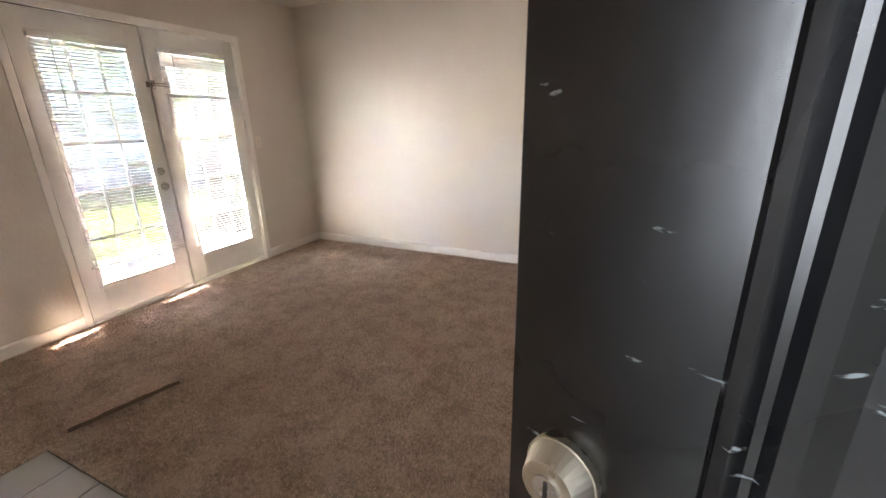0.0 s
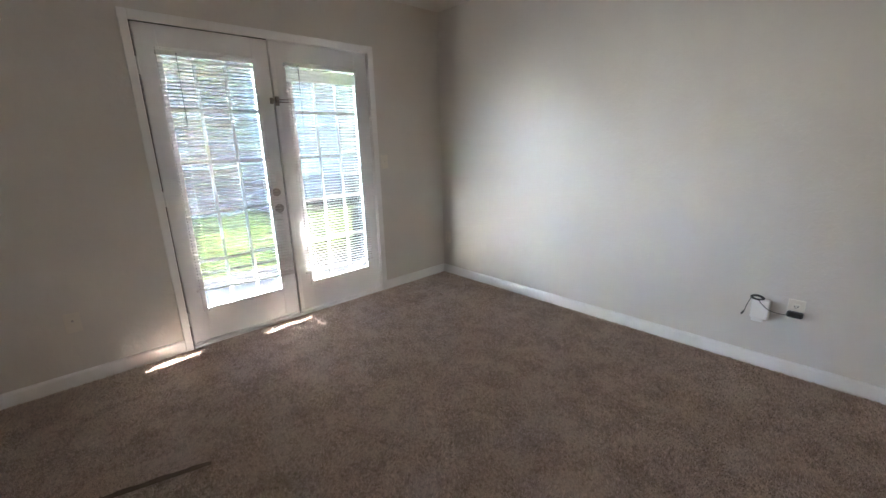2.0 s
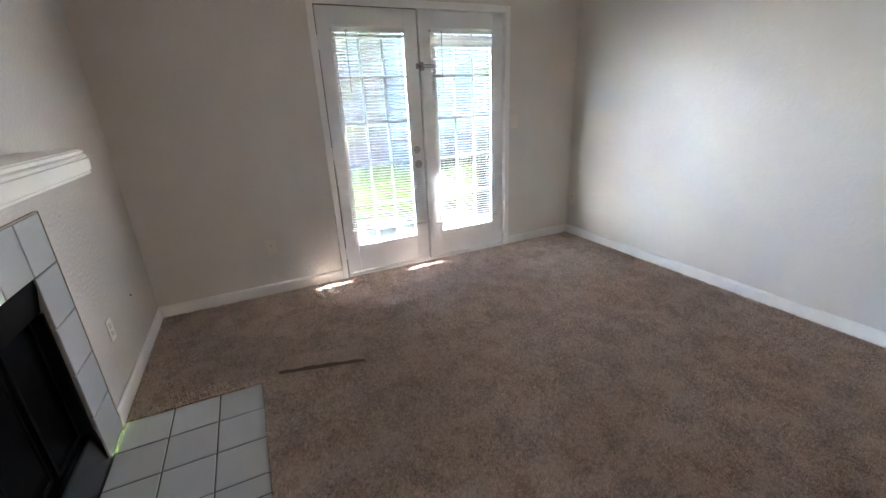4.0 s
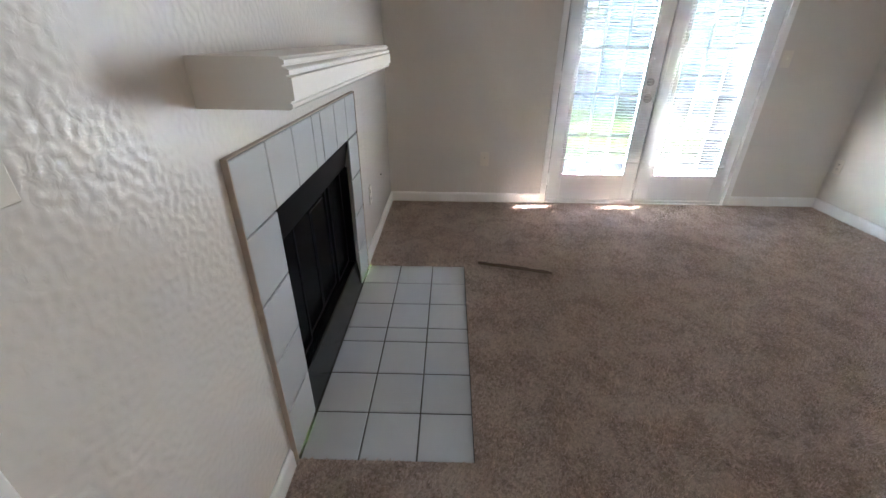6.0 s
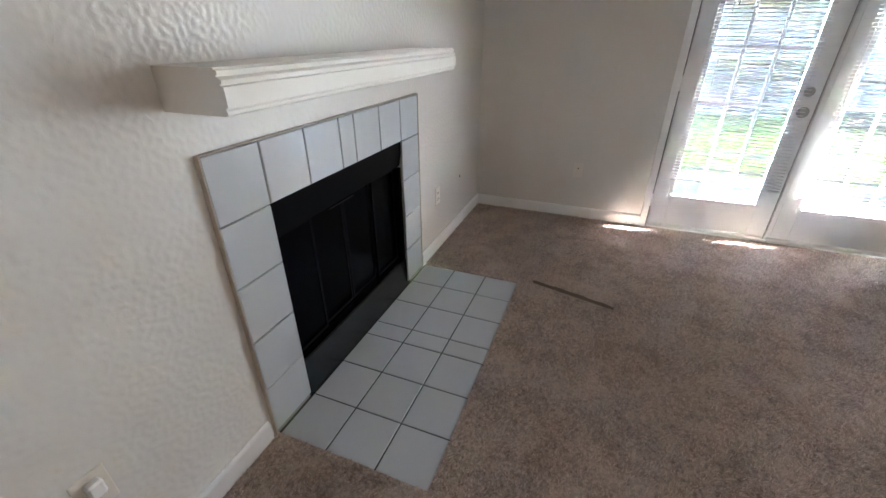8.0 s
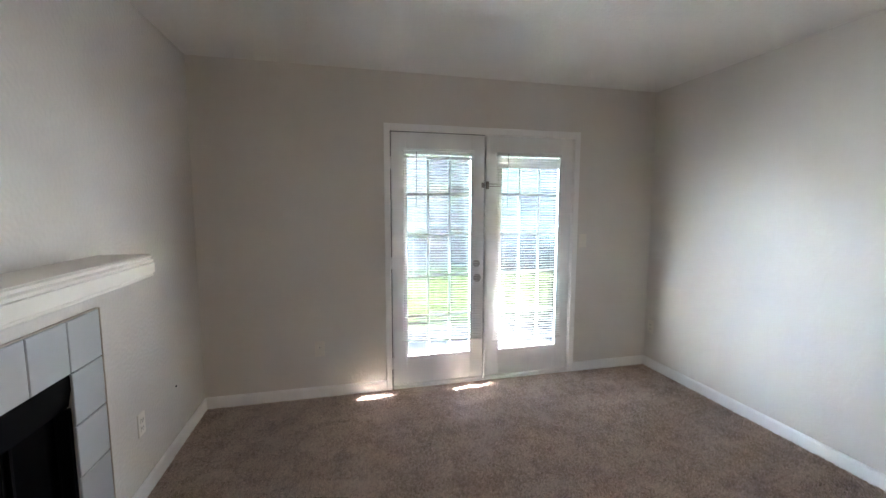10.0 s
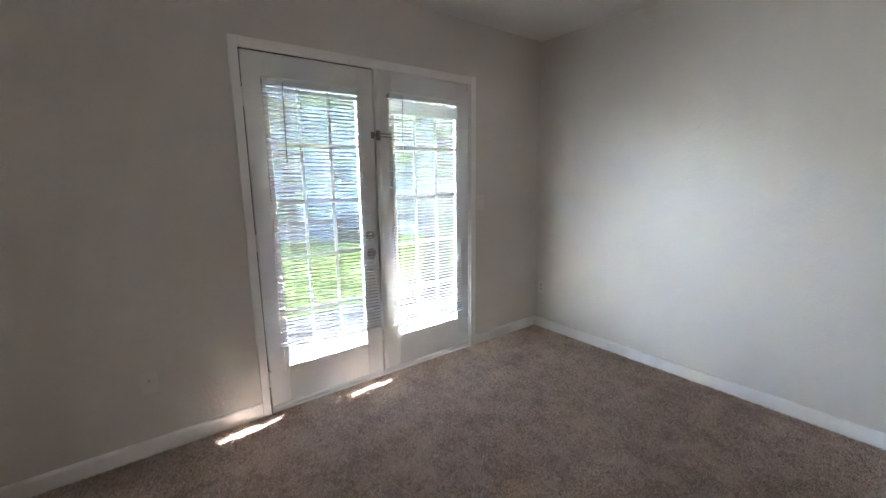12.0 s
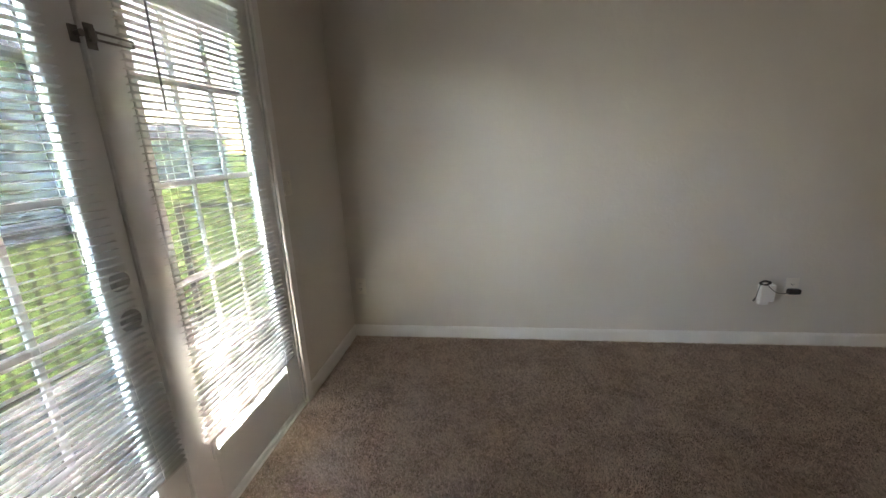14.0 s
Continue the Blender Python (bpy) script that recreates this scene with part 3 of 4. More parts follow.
def entry_door():
    d = thing("entry_door", "scuffed black entry door with brass-toned deadbolt, standing open", "door", (EX1 - 0.004, YS + 0.004, 0))
    d.rotation_euler = (0, 0, radians(-22.4))
    w = 0.893
    part("slab", boxes((-w, 0, -0.044, 0.0, 0.012, 2.035), b=0.002), BLACKDOOR, d)
    # raised moulding frames on the outer face, two columns of panels
    for x0, x1 in ((-0.772, -0.470), (-0.423, -0.121)):
        for z0, z1 in ((0.22, 0.80), (1.00, 1.62), (1.74, 1.92)):
            rings = []
            bm = bmesh.new()
            for inset, lift in ((0.0, 0.0), (0.004, 0.009), (0.010, 0.010), (0.016, 0.003), (0.020, 0.003), (0.026, 0.009), (0.034, 0.007), (0.046, 0.0)):
                rings.append([bm.verts.new((x, -0.0435 - lift, z)) for x, z in ((x0 + inset, z0 + inset), (x1 - inset, z0 + inset), (x1 - inset, z1 - inset), (x0 + inset, z1 - inset))])
            for p, q in zip(rings, rings[1:]):
                for k in range(4):
                    bm.faces.new((p[k], p[(k + 1) % 4], q[(k + 1) % 4], q[k]))
            bmesh.ops.recalc_face_normals(bm, faces=bm.faces[:])
            part("panel_moulding", bm, BLACKDOOR, d)
    bx, bz = -w + 0.047, 1.118
    bm = bmesh.new()
    rod(bm, (bx, -0.044, bz), (bx, -0.050, bz), 0.0265, 32)
    rod(bm, (bx, -0.050, bz), (bx, -0.066, bz), 0.025, 32, 0.019)
    bolt = part("deadbolt", bm, NICKEL, d, "satin nickel deadbolt with key slot")
    bm = bmesh.new()
    rod(bm, (bx, -0.066, bz), (bx, -0.0675, bz), 0.010, 24)
    part("key_cylinder", bm, CHROME, bolt)
    part("key_slot", boxes((bx - 0.0015, bx + 0.0015, -0.068, -0.0675, bz - 0.007, bz + 0.007)), BLACKP, bolt)
    part("latch_plate", boxes((-w - 0.0015, -w, -0.036, -0.010, bz - 0.028, bz + 0.028), b=0.0005), NICKEL, d, "nickel latch plate on the door edge")
    bm = bmesh.new()
    rod(bm, (-w + 0.065, -0.044, 0.92), (-w + 0.065, -0.052, 0.92), 0.033, 20)
    rod(bm, (-w + 0.065, -0.052, 0.92), (-w + 0.065, -0.08, 0.92), 0.012)
    rod(bm, (-w + 0.065, -0.075, 0.92), (-w + 0.065, -0.105, 0.92), 0.02, 20, 0.028)
    part("door_knob", bm, NICKEL, d, "satin nickel round knob")


entry_door()


# unseen covered landing outside the entry doorway; plain walls added to block skylight
LY = YS - 0.12
structure("landing", boxes((-1.4, 2.2, LY - 1.7, LY, -0.20, -0.01)), CONCRETE, "concrete landing outside the entry door", "landing")
structure("wall_landing", boxes((-1.4, 2.2, LY - 1.82, LY - 1.7, -0.2, H), (-1.52, -1.4, LY - 1.82, LY, -0.2, H), (2.2, 2.32, LY - 1.82, LY, -0.2, H)), STUCCO, "plain walls added round the unseen landing to block skylight", "wall")
structure("ceiling_landing", boxes((-1.52, 2.32, LY - 1.82, LY, H, H + 0.2)), STUCCO, "plain ceiling added over the unseen landing to block skylight", "ceiling")


# ---- outlets, switches, cables ----
def wall_plate(name, label, category, m, kind):
    """A cover plate standing on a wall; local y is out of the wall, z up."""
    p = thing(name, label, category, group="wall plates")
    bm = boxes((-0.036, 0.036, 0, 0.005, -0.058, 0.058), b=0.002)
    part("plate", bm, PLATE, p)
    if kind == "outlet":
        for z in (-0.02, 0.02):
            s = part("socket", boxes((-0.016, 0.016, 0.005, 0.008, z - 0.014, z + 0.014), b=0.002), PLATE, p)
            part("slots", boxes((-0.008, -0.005, 0.008, 0.0085, z - 0.004, z + 0.006), (0.005, 0.008, 0.008, 0.0085, z - 0.004, z + 0.006), (-0.002, 0.002, 0.008, 0.0085, z - 0.011, z - 0.007)), BLACKP, s)
    elif kind == "switch":
        part("toggle", boxes((-0.004, 0.004, 0.005, 0.018, -0.004, 0.011), b=0.002), PLATE, p)
    elif kind == "coax":
        bm = bmesh.new()
        rod(bm, (0, 0.005, 0.012), (0, 0.014, 0.012), 0.006, 10)
        part("jack", bm, CHROME, p, "small threaded cable jack")
    elif kind == "plugged":
        bm = boxes((-0.017, 0.017, 0.005, 0.030, -0.004, 0.040), b=0.005)
        part("night_light", bm, WHITEP, p, "white plug-in piece")
        part("socket", boxes((-0.016, 0.016, 0.005, 0.008, -0.034, -0.008), b=0.002), PLATE, p)
    p.matrix_basis = m
    return p


SOUTH, WEST, NORTH = (lambda x, z: pose(x, YS, z)), (lambda y, z: pose(XW, y, z, 0, 0, -90)), (lambda x, z: pose(x, YN, z, 0, 0, 180))
wall_plate("outlet", "ivory outlet plate low on the fireplace wall", "outlet", SOUTH(-2.39, 0.385), "outlet")
wall_plate("outlet", "ivory outlet plate with a white plug-in piece", "outlet", SOUTH(-0.306, 0.389), "plugged")
wall_plate("light_switch", "ivory light switch plate by the entry doorway", "light switch", SOUTH(-0.316, 1.173), "switch")
wall_plate("cable_jack", "painted-over cable jack plate low on the wall", "cable jack", WEST(0.79, 0.387), "coax")
wall_plate("light_switch", "ivory light switch plate beside the french doors", "light switch", WEST(3.005, 1.176), "switch")
wall_plate("outlet", "ivory outlet plate near the room corner", "outlet", NORTH(-3.225, 0.385), "outlet")
tv_outlet = wall_plate("outlet", "ivory outlet plate feeding a black plug", "outlet", NORTH(-0.487, 0.392), "outlet")
bm = bmesh.new()
rod(bm, (-2.82, YS, 0.39), (-2.82, YS + 0.006, 0.39), 0.006, 8)
tagged(part("wall_anchor", bm, BLACKP), "small dark screw anchor in the fireplace wall", "screw anchor")


def curve_part(name, pts, r, material, parent=None, label=""):
    cu = bpy.data.curves.new(name, "CURVE")
    cu.dimensions, cu.bevel_depth, cu.bevel_resolution = "3D", r, 2
    sp = cu.splines.new("NURBS")
    sp.points.add(len(pts) - 1)
    for p, c in zip(sp.points, pts):
        p.co = (*c, 1)
    sp.use_endpoint_u, sp.order_u = True, 3
    cu.materials.append(material)
    ob = new(name, cu)
    if parent:
        ob.parent = parent
    return tagged(ob, label)


def media_box():
    b = thing("network_box", "white wall-mounted network box with a coiled black lead", "network box")
    x, z, y = -0.635, 0.362, YN
    bm = boxes((x - 0.042, x + 0.042, y - 0.04, y, z - 0.055, z + 0.055), b=0.005)
    part("body", bm, WHITEP, b)
    part("foot_cover", boxes((x - 0.034, x + 0.018, y - 0.028, y, z - 0.078, z - 0.056), b=0.003), WHITEP, b, "translucent white lower cover")
    loop = [(x - 0.02 + 0.030 * math.cos(a), y - 0.03 - 0.006 * math.sin(3 * a), z + 0.066 + 0.012 * math.sin(a)) for a in [k * 0.7 for k in range(20)]]
    curve_part("cable_coil", loop, 0.0065, BLACKP, b, "black lead coiled on the box")
    curve_part("cable_tail", [(x - 0.046, y - 0.034, z + 0.064), (x - 0.062, y - 0.042, z + 0.02), (x - 0.066, y - 0.044, z - 0.02), (x - 0.074, y - 0.044, z - 0.034)], 0.0022, BLACKP, b)
    bm = bmesh.new()
    rod(bm, (x - 0.070, y - 0.044, z - 0.026), (x - 0.080, y - 0.044, z - 0.046), 0.005, 8)
    part("lead_plug", bm, BLACKP, b)
    curve_part("cable", [(x - 0.01, y - 0.043, z + 0.055), (x + 0.012, y - 0.05, z + 0.03), (x + 0.045, y - 0.044, z + 0.006), (x + 0.09, y - 0.03, z - 0.004), (x + 0.125, y - 0.03, z + 0.002)], 0.0022, BLACKP, b)
    part("power_plug", boxes((x + 0.115, x + 0.185, y - 0.040, y - 0.0085, z - 0.006, z + 0.026), b=0.006), BLACKP, b, "black power plug block")


media_box()


# ---- knock-down plaster coat of the fireplace wall ----
def plaster_coat():
    """Trowelled blobs standing up to two millimetres off the wall, as real relief."""
    x0, x1, z0, z1, c = XW + 0.002, EX0 - CAS - 0.002, 0.0, H - 0.002, 0.0048
    nx, nz = int((x1 - x0) / c), int((z1 - z0) / c)
    rng = np.random.default_rng(12)
    kx, kz = np.meshgrid(np.fft.fftfreq(nx, c), np.fft.fftfreq(nz, c))
    k = np.hypot(kx, kz)
    raw = np.fft.fft2(rng.normal(size=(nz, nx)))
    blob = np.real(np.fft.ifft2(raw * np.exp(-((k - 38.0) / 20.0) ** 2)))
    broad = np.real(np.fft.ifft2(raw * np.exp(-((k - 4.0) / 4.0) ** 2)))
    blob, broad = blob / blob.std(), broad / broad.std()
    flat = np.clip((blob + 0.35 * broad + 0.2) / 1.1, 0.0, 1.0)
    relief = 0.0003 + 0.0008 * flat * flat * (3 - 2 * flat) + 0.00008 * rng.normal(size=flat.shape)
    gx, gz = np.meshgrid(np.linspace(x0, x1, nx), np.linspace(z0, z1, nz))
    co = np.stack((gx, YS + relief, gz), -1).reshape(-1, 3).astype(np.float32)
    i = (np.arange(nz - 1)[:, None] * nx + np.arange(nx - 1)[None, :]).ravel()
    cx, cz = co[i, 0], co[i, 2]
    i = i[~((cx > SX0 + 0.03) & (cx < SX1 - 0.03) & (cz < SZ - 0.03))]
    quads = np.stack((i, i + nx, i + nx + 1, i + 1), 1).astype(np.int32)
    me = bpy.data.meshes.new("wall_plaster")
    me.vertices.add(len(co)), me.loops.add(4 * len(quads)), me.polygons.add(len(quads))
    me.vertices.foreach_set("co", co.ravel())
    me.loops.foreach_set("vertex_index", quads.ravel())
    me.polygons.foreach_set("loop_start", np.arange(0, 4 * len(quads), 4, dtype=np.int32))
    me.polygons.foreach_set("use_smooth", np.ones(len(quads), bool))
    me.update(calc_edges=True)
    me.materials.append(ROUGHWALL)
    tagged(new("wall_plaster", me), "beige knock-down plaster coat on the fireplace wall", "wall", kind="structure")


plaster_coat()


# ---- carpet pile ----
def pile(name, xs, ys, zs, lean_seed, height, width, material):
    """Many thin tufts, one three-sided blade each, that lean with the trodden nap."""
    n = len(xs)
    rng = np.random.default_rng(lean_seed)
    wave = np.sin(xs * 7.1 + 1.7 * np.sin(ys * 5.3)) + np.sin(ys * 8.7 + 2.1 * np.sin(xs * 4.1 + 1.0)) + 0.8 * np.sin((xs + ys) * 17.0 + 2 * np.sin(xs * 9.0))
    a = rng.uniform(0, 2 * np.pi, n)
    h = height * rng.uniform(0.7, 1.25, n)
    lean = height * 0.5 * wave
    turn = 0.8 * wave + 0.6
    v = np.empty((n, 3, 3), np.float32)
    dx, dy = np.cos(a) * width, np.sin(a) * width
    v[:, 0] = np.stack((xs - dx, ys - dy, zs), 1)
    v[:, 1] = np.stack((xs + dx, ys + dy, zs), 1)
    v[:, 2] = np.stack((xs + lean * np.cos(turn) + rng.normal(0, height * 0.45, n), ys + lean * np.sin(turn) + rng.normal(0, height * 0.45, n), zs + h), 1)
    me = bpy.data.meshes.new(name)
    me.vertices.add(3 * n), me.loops.add(3 * n), me.polygons.add(n)
    me.vertices.foreach_set("co", v.ravel())
    me.loops.foreach_set("vertex_index", np.arange(3 * n, dtype=np.int32))
    me.polygons.foreach_set("loop_start", np.arange(0, 3 * n, 3, dtype=np.int32))
    me.update(calc_edges=True)
    me.materials.append(material)
    return new(name, me)


def floor_pile():
    rng = np.random.default_rng(5)
    n = 620000
    xs, ys = rng.uniform(XW + 0.014, 1.0, n), rng.uniform(YS + 0.014, YN - 0.014, n)
    keep = ~((xs > HX0 - 0.002) & (xs < HX1 + 0.002) & (ys < HY + 0.002))
    xs, ys = xs[keep], ys[keep]
    tagged(pile("carpet_pile", xs, ys, np.full(len(xs), 0.003), 8, 0.011, 0.0026, PILE), "taupe brown cut pile of the carpet", "carpet pile", kind="stuff")


floor_pile()


# ---- loose carpet strip ----
def carpet_strip():
    """A cut strip lying with its near long edge raised."""
    strip = thing("carpet_strip", "loose cut strip of taupe carpet lying on the carpet", "carpet scrap")
    a, b, w = Vector((-2.165, 0.690)), Vector((-2.050, 1.138)), 0.135
    along = (b - a).normalized()
    side = Vector((-along.y, along.x))
    bm = bmesh.new()
    n, rows = 24, []

    def lift(f):
        return 0.034 + 0.005 * math.sin(f * 3.1) + 0.002 * math.sin(f * 23)

    for i in range(n + 1):
        f = i / n
        p = a + (b - a) * f
        q = p + side * (w * (1.0 - 0.15 * f) * min(1.0, 0.55 + 5 * f))
        rows.append([bm.verts.new((x, y, z)) for x, y, z in ((p.x, p.y, 0.010), (p.x, p.y, lift(f)), ((p.x + q.x) / 2, (p.y + q.y) / 2, lift(f) * 0.85), (q.x, q.y, 0.030), (q.x, q.y, 0.010))])
    for r, s in zip(rows, rows[1:]):
        for k in range(4):
            bm.faces.new((r[k], r[k + 1], s[k + 1], s[k]))
    bm.faces.new(rows[0]), bm.faces.new(rows[-1][::-1])
    bmesh.ops.recalc_face_normals(bm, faces=bm.faces[:])
    # backing colour is darkened to put shade along the strip's near edge
    part("backing", bm, plain("shaded_strip_backing", (0.17, 0.128, 0.10), 0.95, 0.3, 80), strip, "cut edge and backing, coloured dark for edge shade")
    rng = np.random.default_rng(3)
    m = 15000
    f, g = rng.uniform(0, 1, m), rng.uniform(-0.04, 1, m)
    px = a.x + (b.x - a.x) * f + side.x * w * (1 - 0.15 * f) * np.minimum(1.0, 0.55 + 5 * f) * g
    py = a.y + (b.y - a.y) * f + side.y * w * (1 - 0.15 * f) * np.minimum(1.0, 0.55 + 5 * f) * g
    top = 0.034 + 0.005 * np.sin(f * 3.1) + 0.002 * np.sin(f * 23)
    pz = np.where(g < 0.5, top * (1 - 0.3 * g), top * 0.85 + (0.030 - top * 0.85) * (g - 0.5) * 2)
    tuft = pile("nap", px, py, pz - 0.002, 4, 0.010, 0.0026, PALEPILE)
    tuft.parent = strip
    tagged(tuft, kind="stuff")


carpet_strip()


# ---- vent cover on the carpet ----
def vent_cover():
    v = thing("vent_cover", "cream painted metal vent cover lying on the carpet", "vent cover", (-0.243, 1.266, 0.004))
    lx, ly, b, h = 0.31, 0.16, 0.03, 0.022
    rims = (((0, 0), (lx, 0), (lx - b, b), (b, b)), ((lx, 0), (lx, ly), (lx - b, ly - b), (lx - b, b)), ((lx, ly), (0, ly), (b, ly - b), (lx - b, ly - b)), ((0, ly), (0, 0), (b, b), (b, ly - b)))
    for q in rims:
        bm = bmesh.new()
        mid = Vector((sum(p[0] for p in q) / 4, sum(p[1] for p in q) / 4))
        flat = [mid + (Vector(p) - mid) * 0.985 for p in q]
        low = [bm.verts.new((p.x, p.y, 0)) for p in flat]
        top = [bm.verts.new((p.x, p.y, z)) for p, z in zip(flat, (h - 0.006, h - 0.006, h, h))]
        bm.faces.new(low[::-1]), bm.faces.new(top)
        for k in range(4):
            bm.faces.new((low[k], low[(k + 1) % 4], top[(k + 1) % 4], top[k]))
        part("rim", bm, MANTEL, v)
    part("panel", boxes((b, lx - b, b, ly - b, 0.004, h - 0.004)), MANTEL, v)


vent_cover()


# ---- patio ----
PX = -5.05
structure("patio", boxes((PX, XW - 0.08, -0.5, 4.05, -0.20, -0.03), b=0.004), CONCRETE, "sunlit pale concrete balcony floor", "balcony floor")
# ends of the soffit are unseen, set to trim indoor sun and admit sky
structure("balcony_ceiling", boxes((PX - 0.05, XW - 0.08, 0.1, 5.2, 2.75, 2.95)), STUCCO, "white underside of the balcony above", "balcony ceiling")


def column(y0, y1):
    c = thing("balcony_column", "white stuccoed square column of the balcony", "column", group="balcony columns")
    part("shaft", boxes((PX + 0.04, PX + 0.26, y0, y1, 0.09, 2.75), b=0.006), STUCCO, c)
    part("base", boxes((PX + 0.025, PX + 0.275, y0 - 0.015, y1 + 0.015, -0.03, 0.09), b=0.005), STUCCO, c)


column(3.64, 3.86)
# unseen south column, placed where light bands on the north wall point
column(-0.42, -0.20)


def railing(axis, at, lo, hi, label):
    r = thing("balcony_railing", label, "railing", group="balcony railings")

    def bar(a0, a1, z0, z1, d):
        return (at - d, at + d, a0, a1, z0, z1) if axis == "y" else (a0, a1, at - d, at + d, z0, z1)

    part("top_rail", boxes(bar(lo, hi, 0.93, 0.965, 0.022), b=0.003), RAILM, r)
    part("bottom_rail", boxes(bar(lo, hi, 0.05, 0.08, 0.016), b=0.003), RAILM, r)
    n = int((hi - lo) / 0.122)
    me = mesh_of("baluster", boxes((-0.0075, 0.0075, -0.0075, 0.0075, 0.08, 0.93)), RAILM)
    for i in range(n + 1):
        a = lo + 0.06 + i * (hi - lo - 0.12) / n
        piece("baluster", me, r, Matrix.Translation((at, a, 0) if axis == "y" else (a, at, 0)))
    for a in (lo + 0.02, hi - 0.02):
        part("post", boxes(bar(a - 0.018, a + 0.018, -0.03, 0.93, 0.018)), RAILM, r)


railing("y", -4.91, -0.18, 3.63, "dark metal balcony railing with thin upright bars")
railing("x", 3.94, -4.76, XW - 0.15, "dark metal side railing of the balcony")

# ---- lawn and neighbours ----
GZ = -2.6
bm = bmesh.new()
bmesh.ops.create_grid(bm, x_segments=40, y_segments=40, size=600)
for v in bm.verts:
    v.co.z = GZ
structure("ground", bm, GRASS, "sunlit mown lawn between the apartment blocks", "lawn")


def far_window(parent, x, y0, y1, z0, z1, shutters=False):
    w = part("window", boxes((x, x + 0.05, y0, y1, z0, z0 + 0.08), (x, x + 0.05, y0, y1, z1 - 0.08, z1), (x, x + 0.05, y0, y0 + 0.08, z0 + 0.08, z1 - 0.08), (x, x + 0.05, y1 - 0.08, y1, z0 + 0.08, z1 - 0.08), (x, x + 0.04, (y0 + y1) / 2 - 0.03, (y0 + y1) / 2 + 0.03, z0 + 0.08, z1 - 0.08), (x, x + 0.04, y0 + 0.08, (y0 + y1) / 2 - 0.03, (z0 + z1) / 2 - 0.03, (z0 + z1) / 2 + 0.03), (x, x + 0.04, (y0 + y1) / 2 + 0.03, y1 - 0.08, (z0 + z1) / 2 - 0.03, (z0 + z1) / 2 + 0.03)), STUCCO, parent)
    part("pane", boxes((x - 0.02, x + 0.02, y0 + 0.08, y1 - 0.08, z0 + 0.08, z1 - 0.08)), FARGLASS, w)
    if shutters:
        for a in (y0 - 0.42, y1 + 0.04):
            part("shutter", boxes((x, x + 0.05, a, a + 0.38, z0, z1)), SHUTTER, w)


def block(label, x, y0, y1, walls, storeys, depth=11.0):
    """A three-storey block facing +x. walls: (from, to, material, setback, windows, balcony) bays along y."""
    b = thing("apartment_building", label, "apartment building", group="apartment buildings")
    st = 2.85
    top = GZ + storeys * st
    for a, c, mat, back, wins, balcony in walls:
        xf = x - back
        part("wall", boxes((x - depth, xf, a, c, GZ, top)), mat, b)
        for s in range(storeys):
            z = GZ + s * st
            for f in wins:
                yc = a + (c - a) * f
                far_window(b, xf, yc - 0.55, yc + 0.55, z + 0.75, z + 2.3, not balcony and mat is not BRICK)
            if balcony:
                bal = part("balcony", boxes((xf, xf + 1.5, a, c, z - 0.12, z + 0.12)), STUCCO, b)
                if s:
                    part("balcony_rail", boxes((xf + 1.42, xf + 1.47, a, c, z + 1.0, z + 1.06), *[(xf + 1.43, xf + 1.46, a + (c - a) * k / 16 - 0.012, a + (c - a) * k / 16 + 0.012, z + 0.12, z + 1.0) for k in range(1, 16)]), STUCCO, bal)
                for a2 in (a, c - 0.28):
                    part("post", boxes((xf + 1.2, xf + 1.48, a2, a2 + 0.28, z + 0.12, z + st - 0.12)), STUCCO, bal)
    bm = bmesh.new()
    prism(bm, [(x + 0.6, top), (x + 0.6, top + 0.2), (x - depth / 2, top + 2.6), (x - depth - 0.6, top + 0.2), (x - depth - 0.6, top)], "y", y0 - 0.5, y1 + 0.5)
    part("roof", bm, ROOFM, b)
    return b


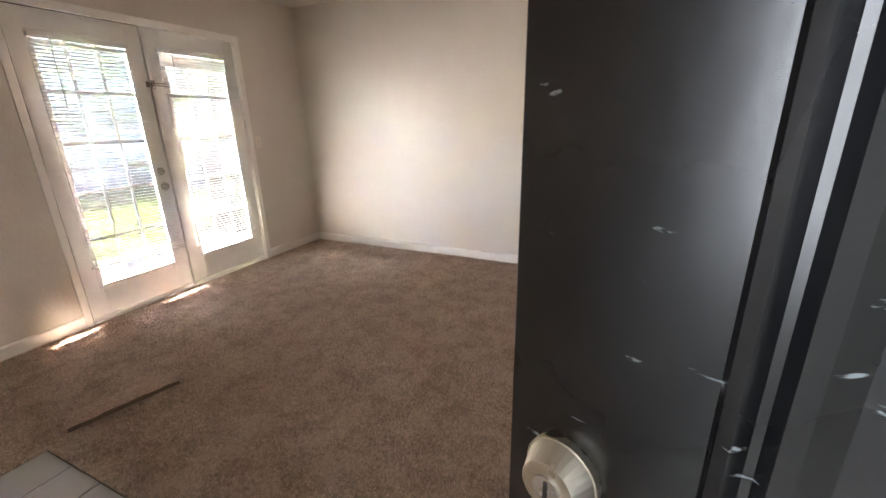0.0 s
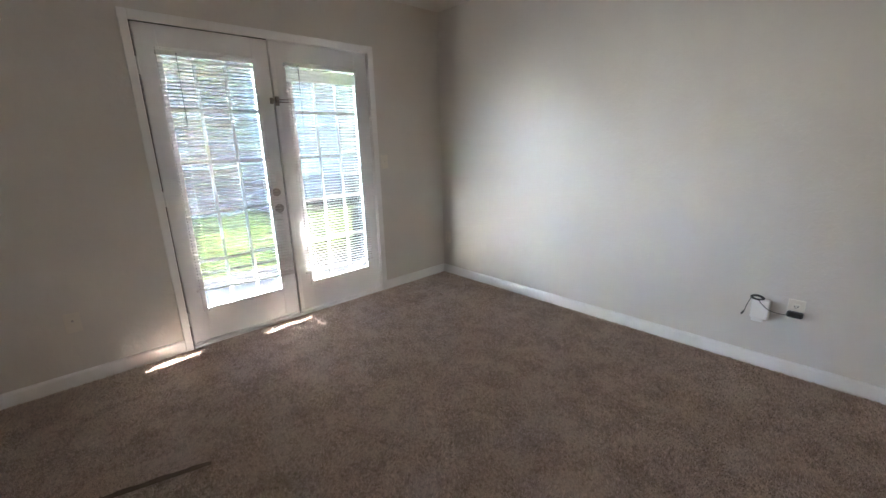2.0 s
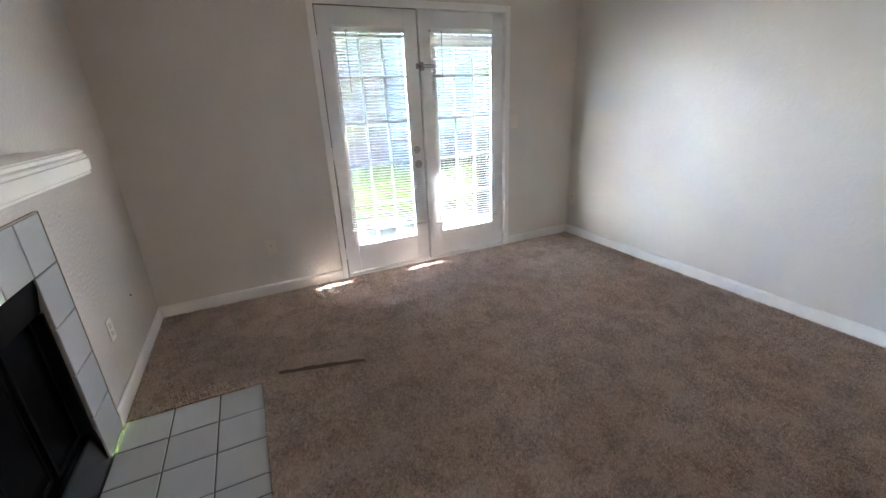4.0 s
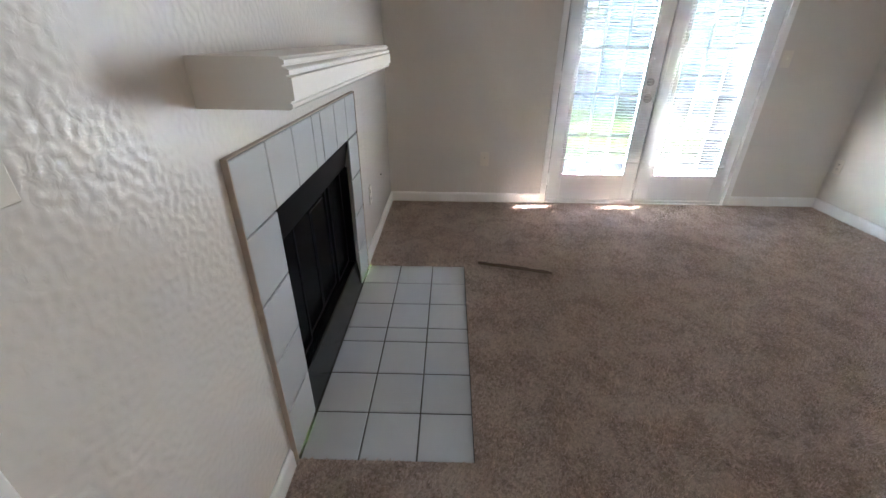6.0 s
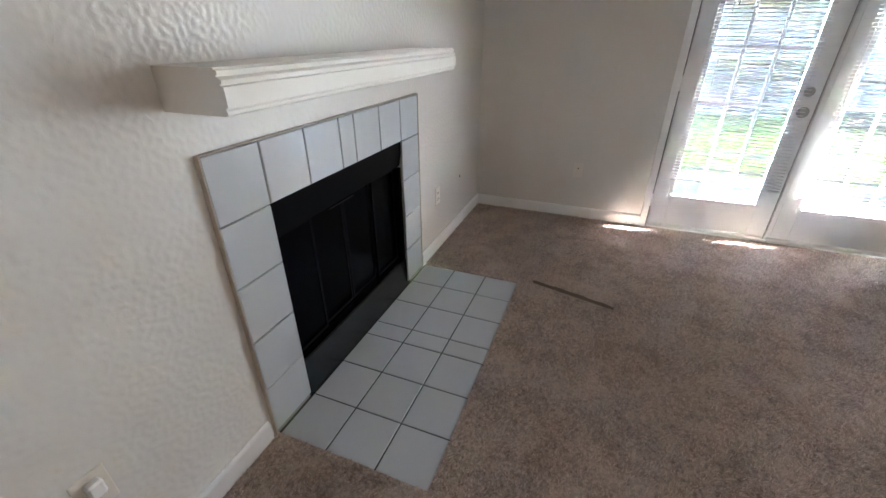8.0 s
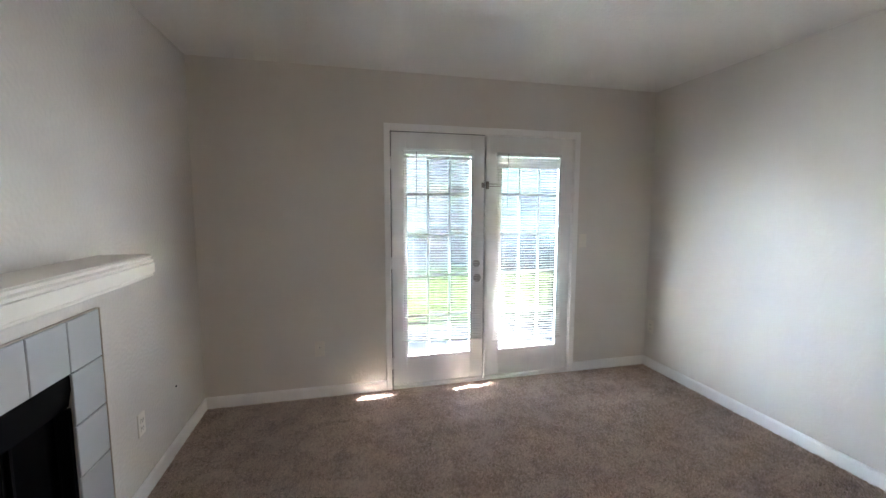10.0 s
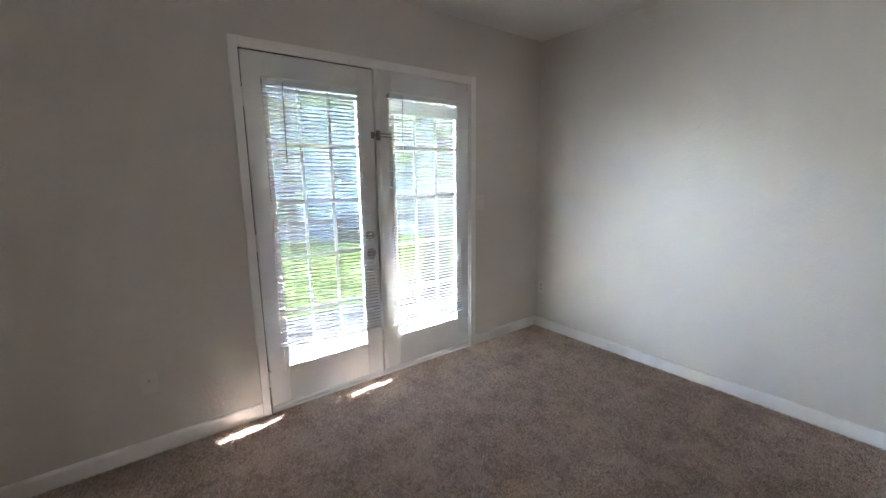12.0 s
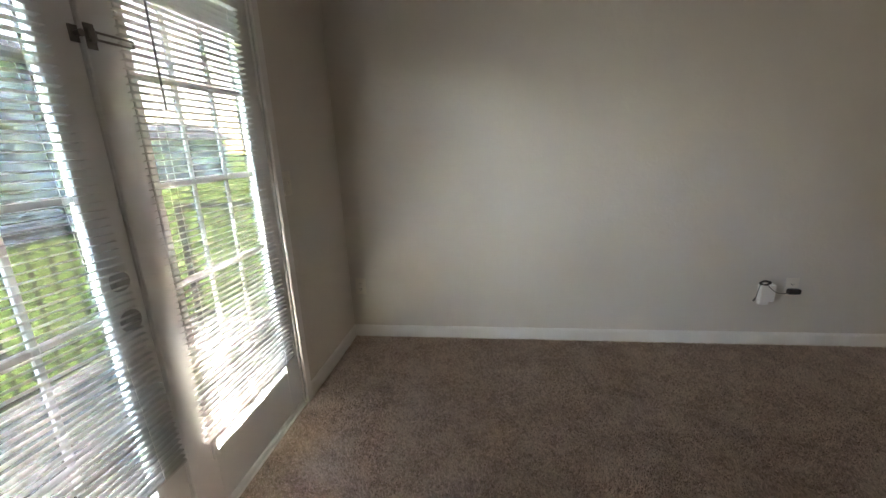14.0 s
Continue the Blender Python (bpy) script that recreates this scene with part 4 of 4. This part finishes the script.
block("three-storey block with rose brick and pale blue siding", -27.5, -14.0, 9.4, [(-14.0, -6.0, PALES, 0.0, (0.3, 0.7), False), (-6.0, -1.0, BRICK, 1.2, (0.5,), True), (-1.0, 5.2, PALES, 0.0, (0.25, 0.78), False), (5.2, 9.4, BRICK, 1.2, (0.3, 0.75), True)], 3)
block("three-storey block with blue grey siding and white balconies", -25.5, 9.8, 22.0, [(9.8, 15.0, BLUES, 0.0, (0.25, 0.72), False), (15.0, 18.6, WHITES, 1.0, (0.5,), True), (18.6, 22.0, BLUES, 0.0, (0.5,), False)], 3)
block("two-storey block with white siding across the lawn", -44.0, 26.0, 62.0, [(26.0, 36.0, WHITES, 0.0, (0.2, 0.5, 0.8), False), (36.0, 42.0, BRICK, 1.0, (0.5,), True), (42.0, 52.0, WHITES, 0.0, (0.2, 0.5, 0.8), False), (52.0, 62.0, PALES, 0.5, (0.3, 0.7), False)], 2)


def hedge(x, y0, y1):
    rng = random.Random(int(y0 * 10) + 7)
    h = thing("hedge", "clipped dark green hedge along the apartment block", "hedge", group="hedges")
    bm = bmesh.new()
    for k in range(int((y1 - y0) * 260)):
        p = Vector((x + rng.gauss(0, 0.32), rng.uniform(y0, y1), GZ + abs(rng.gauss(0.5, 0.25))))
        s = rng.uniform(0.05, 0.11)
        d = Vector((rng.gauss(0, 1), rng.gauss(0, 1), rng.gauss(0.4, 1))).normalized() * s
        e = d.orthogonal().normalized() * s * 0.6
        bm.faces.new([bm.verts.new(p + q) for q in (-d, e, d, -e)])
    part("foliage", bm, LEAF, h)
    bm = bmesh.new()
    for k in range(int((y1 - y0) * 1.5)):
        yy = y0 + 0.3 + k / 1.5
        rod(bm, (x, yy, GZ), (x + rng.uniform(-0.1, 0.1), yy + rng.uniform(-0.1, 0.1), GZ + 0.6), 0.03, 6, 0.015)
    part("stems", bm, plain("hedge_stem", (0.10, 0.07, 0.05), 0.9), h)


hedge(-26.6, -0.6, 5.0)
hedge(-24.6, 10.0, 14.8)
hedge(-24.6, 18.8, 21.8)
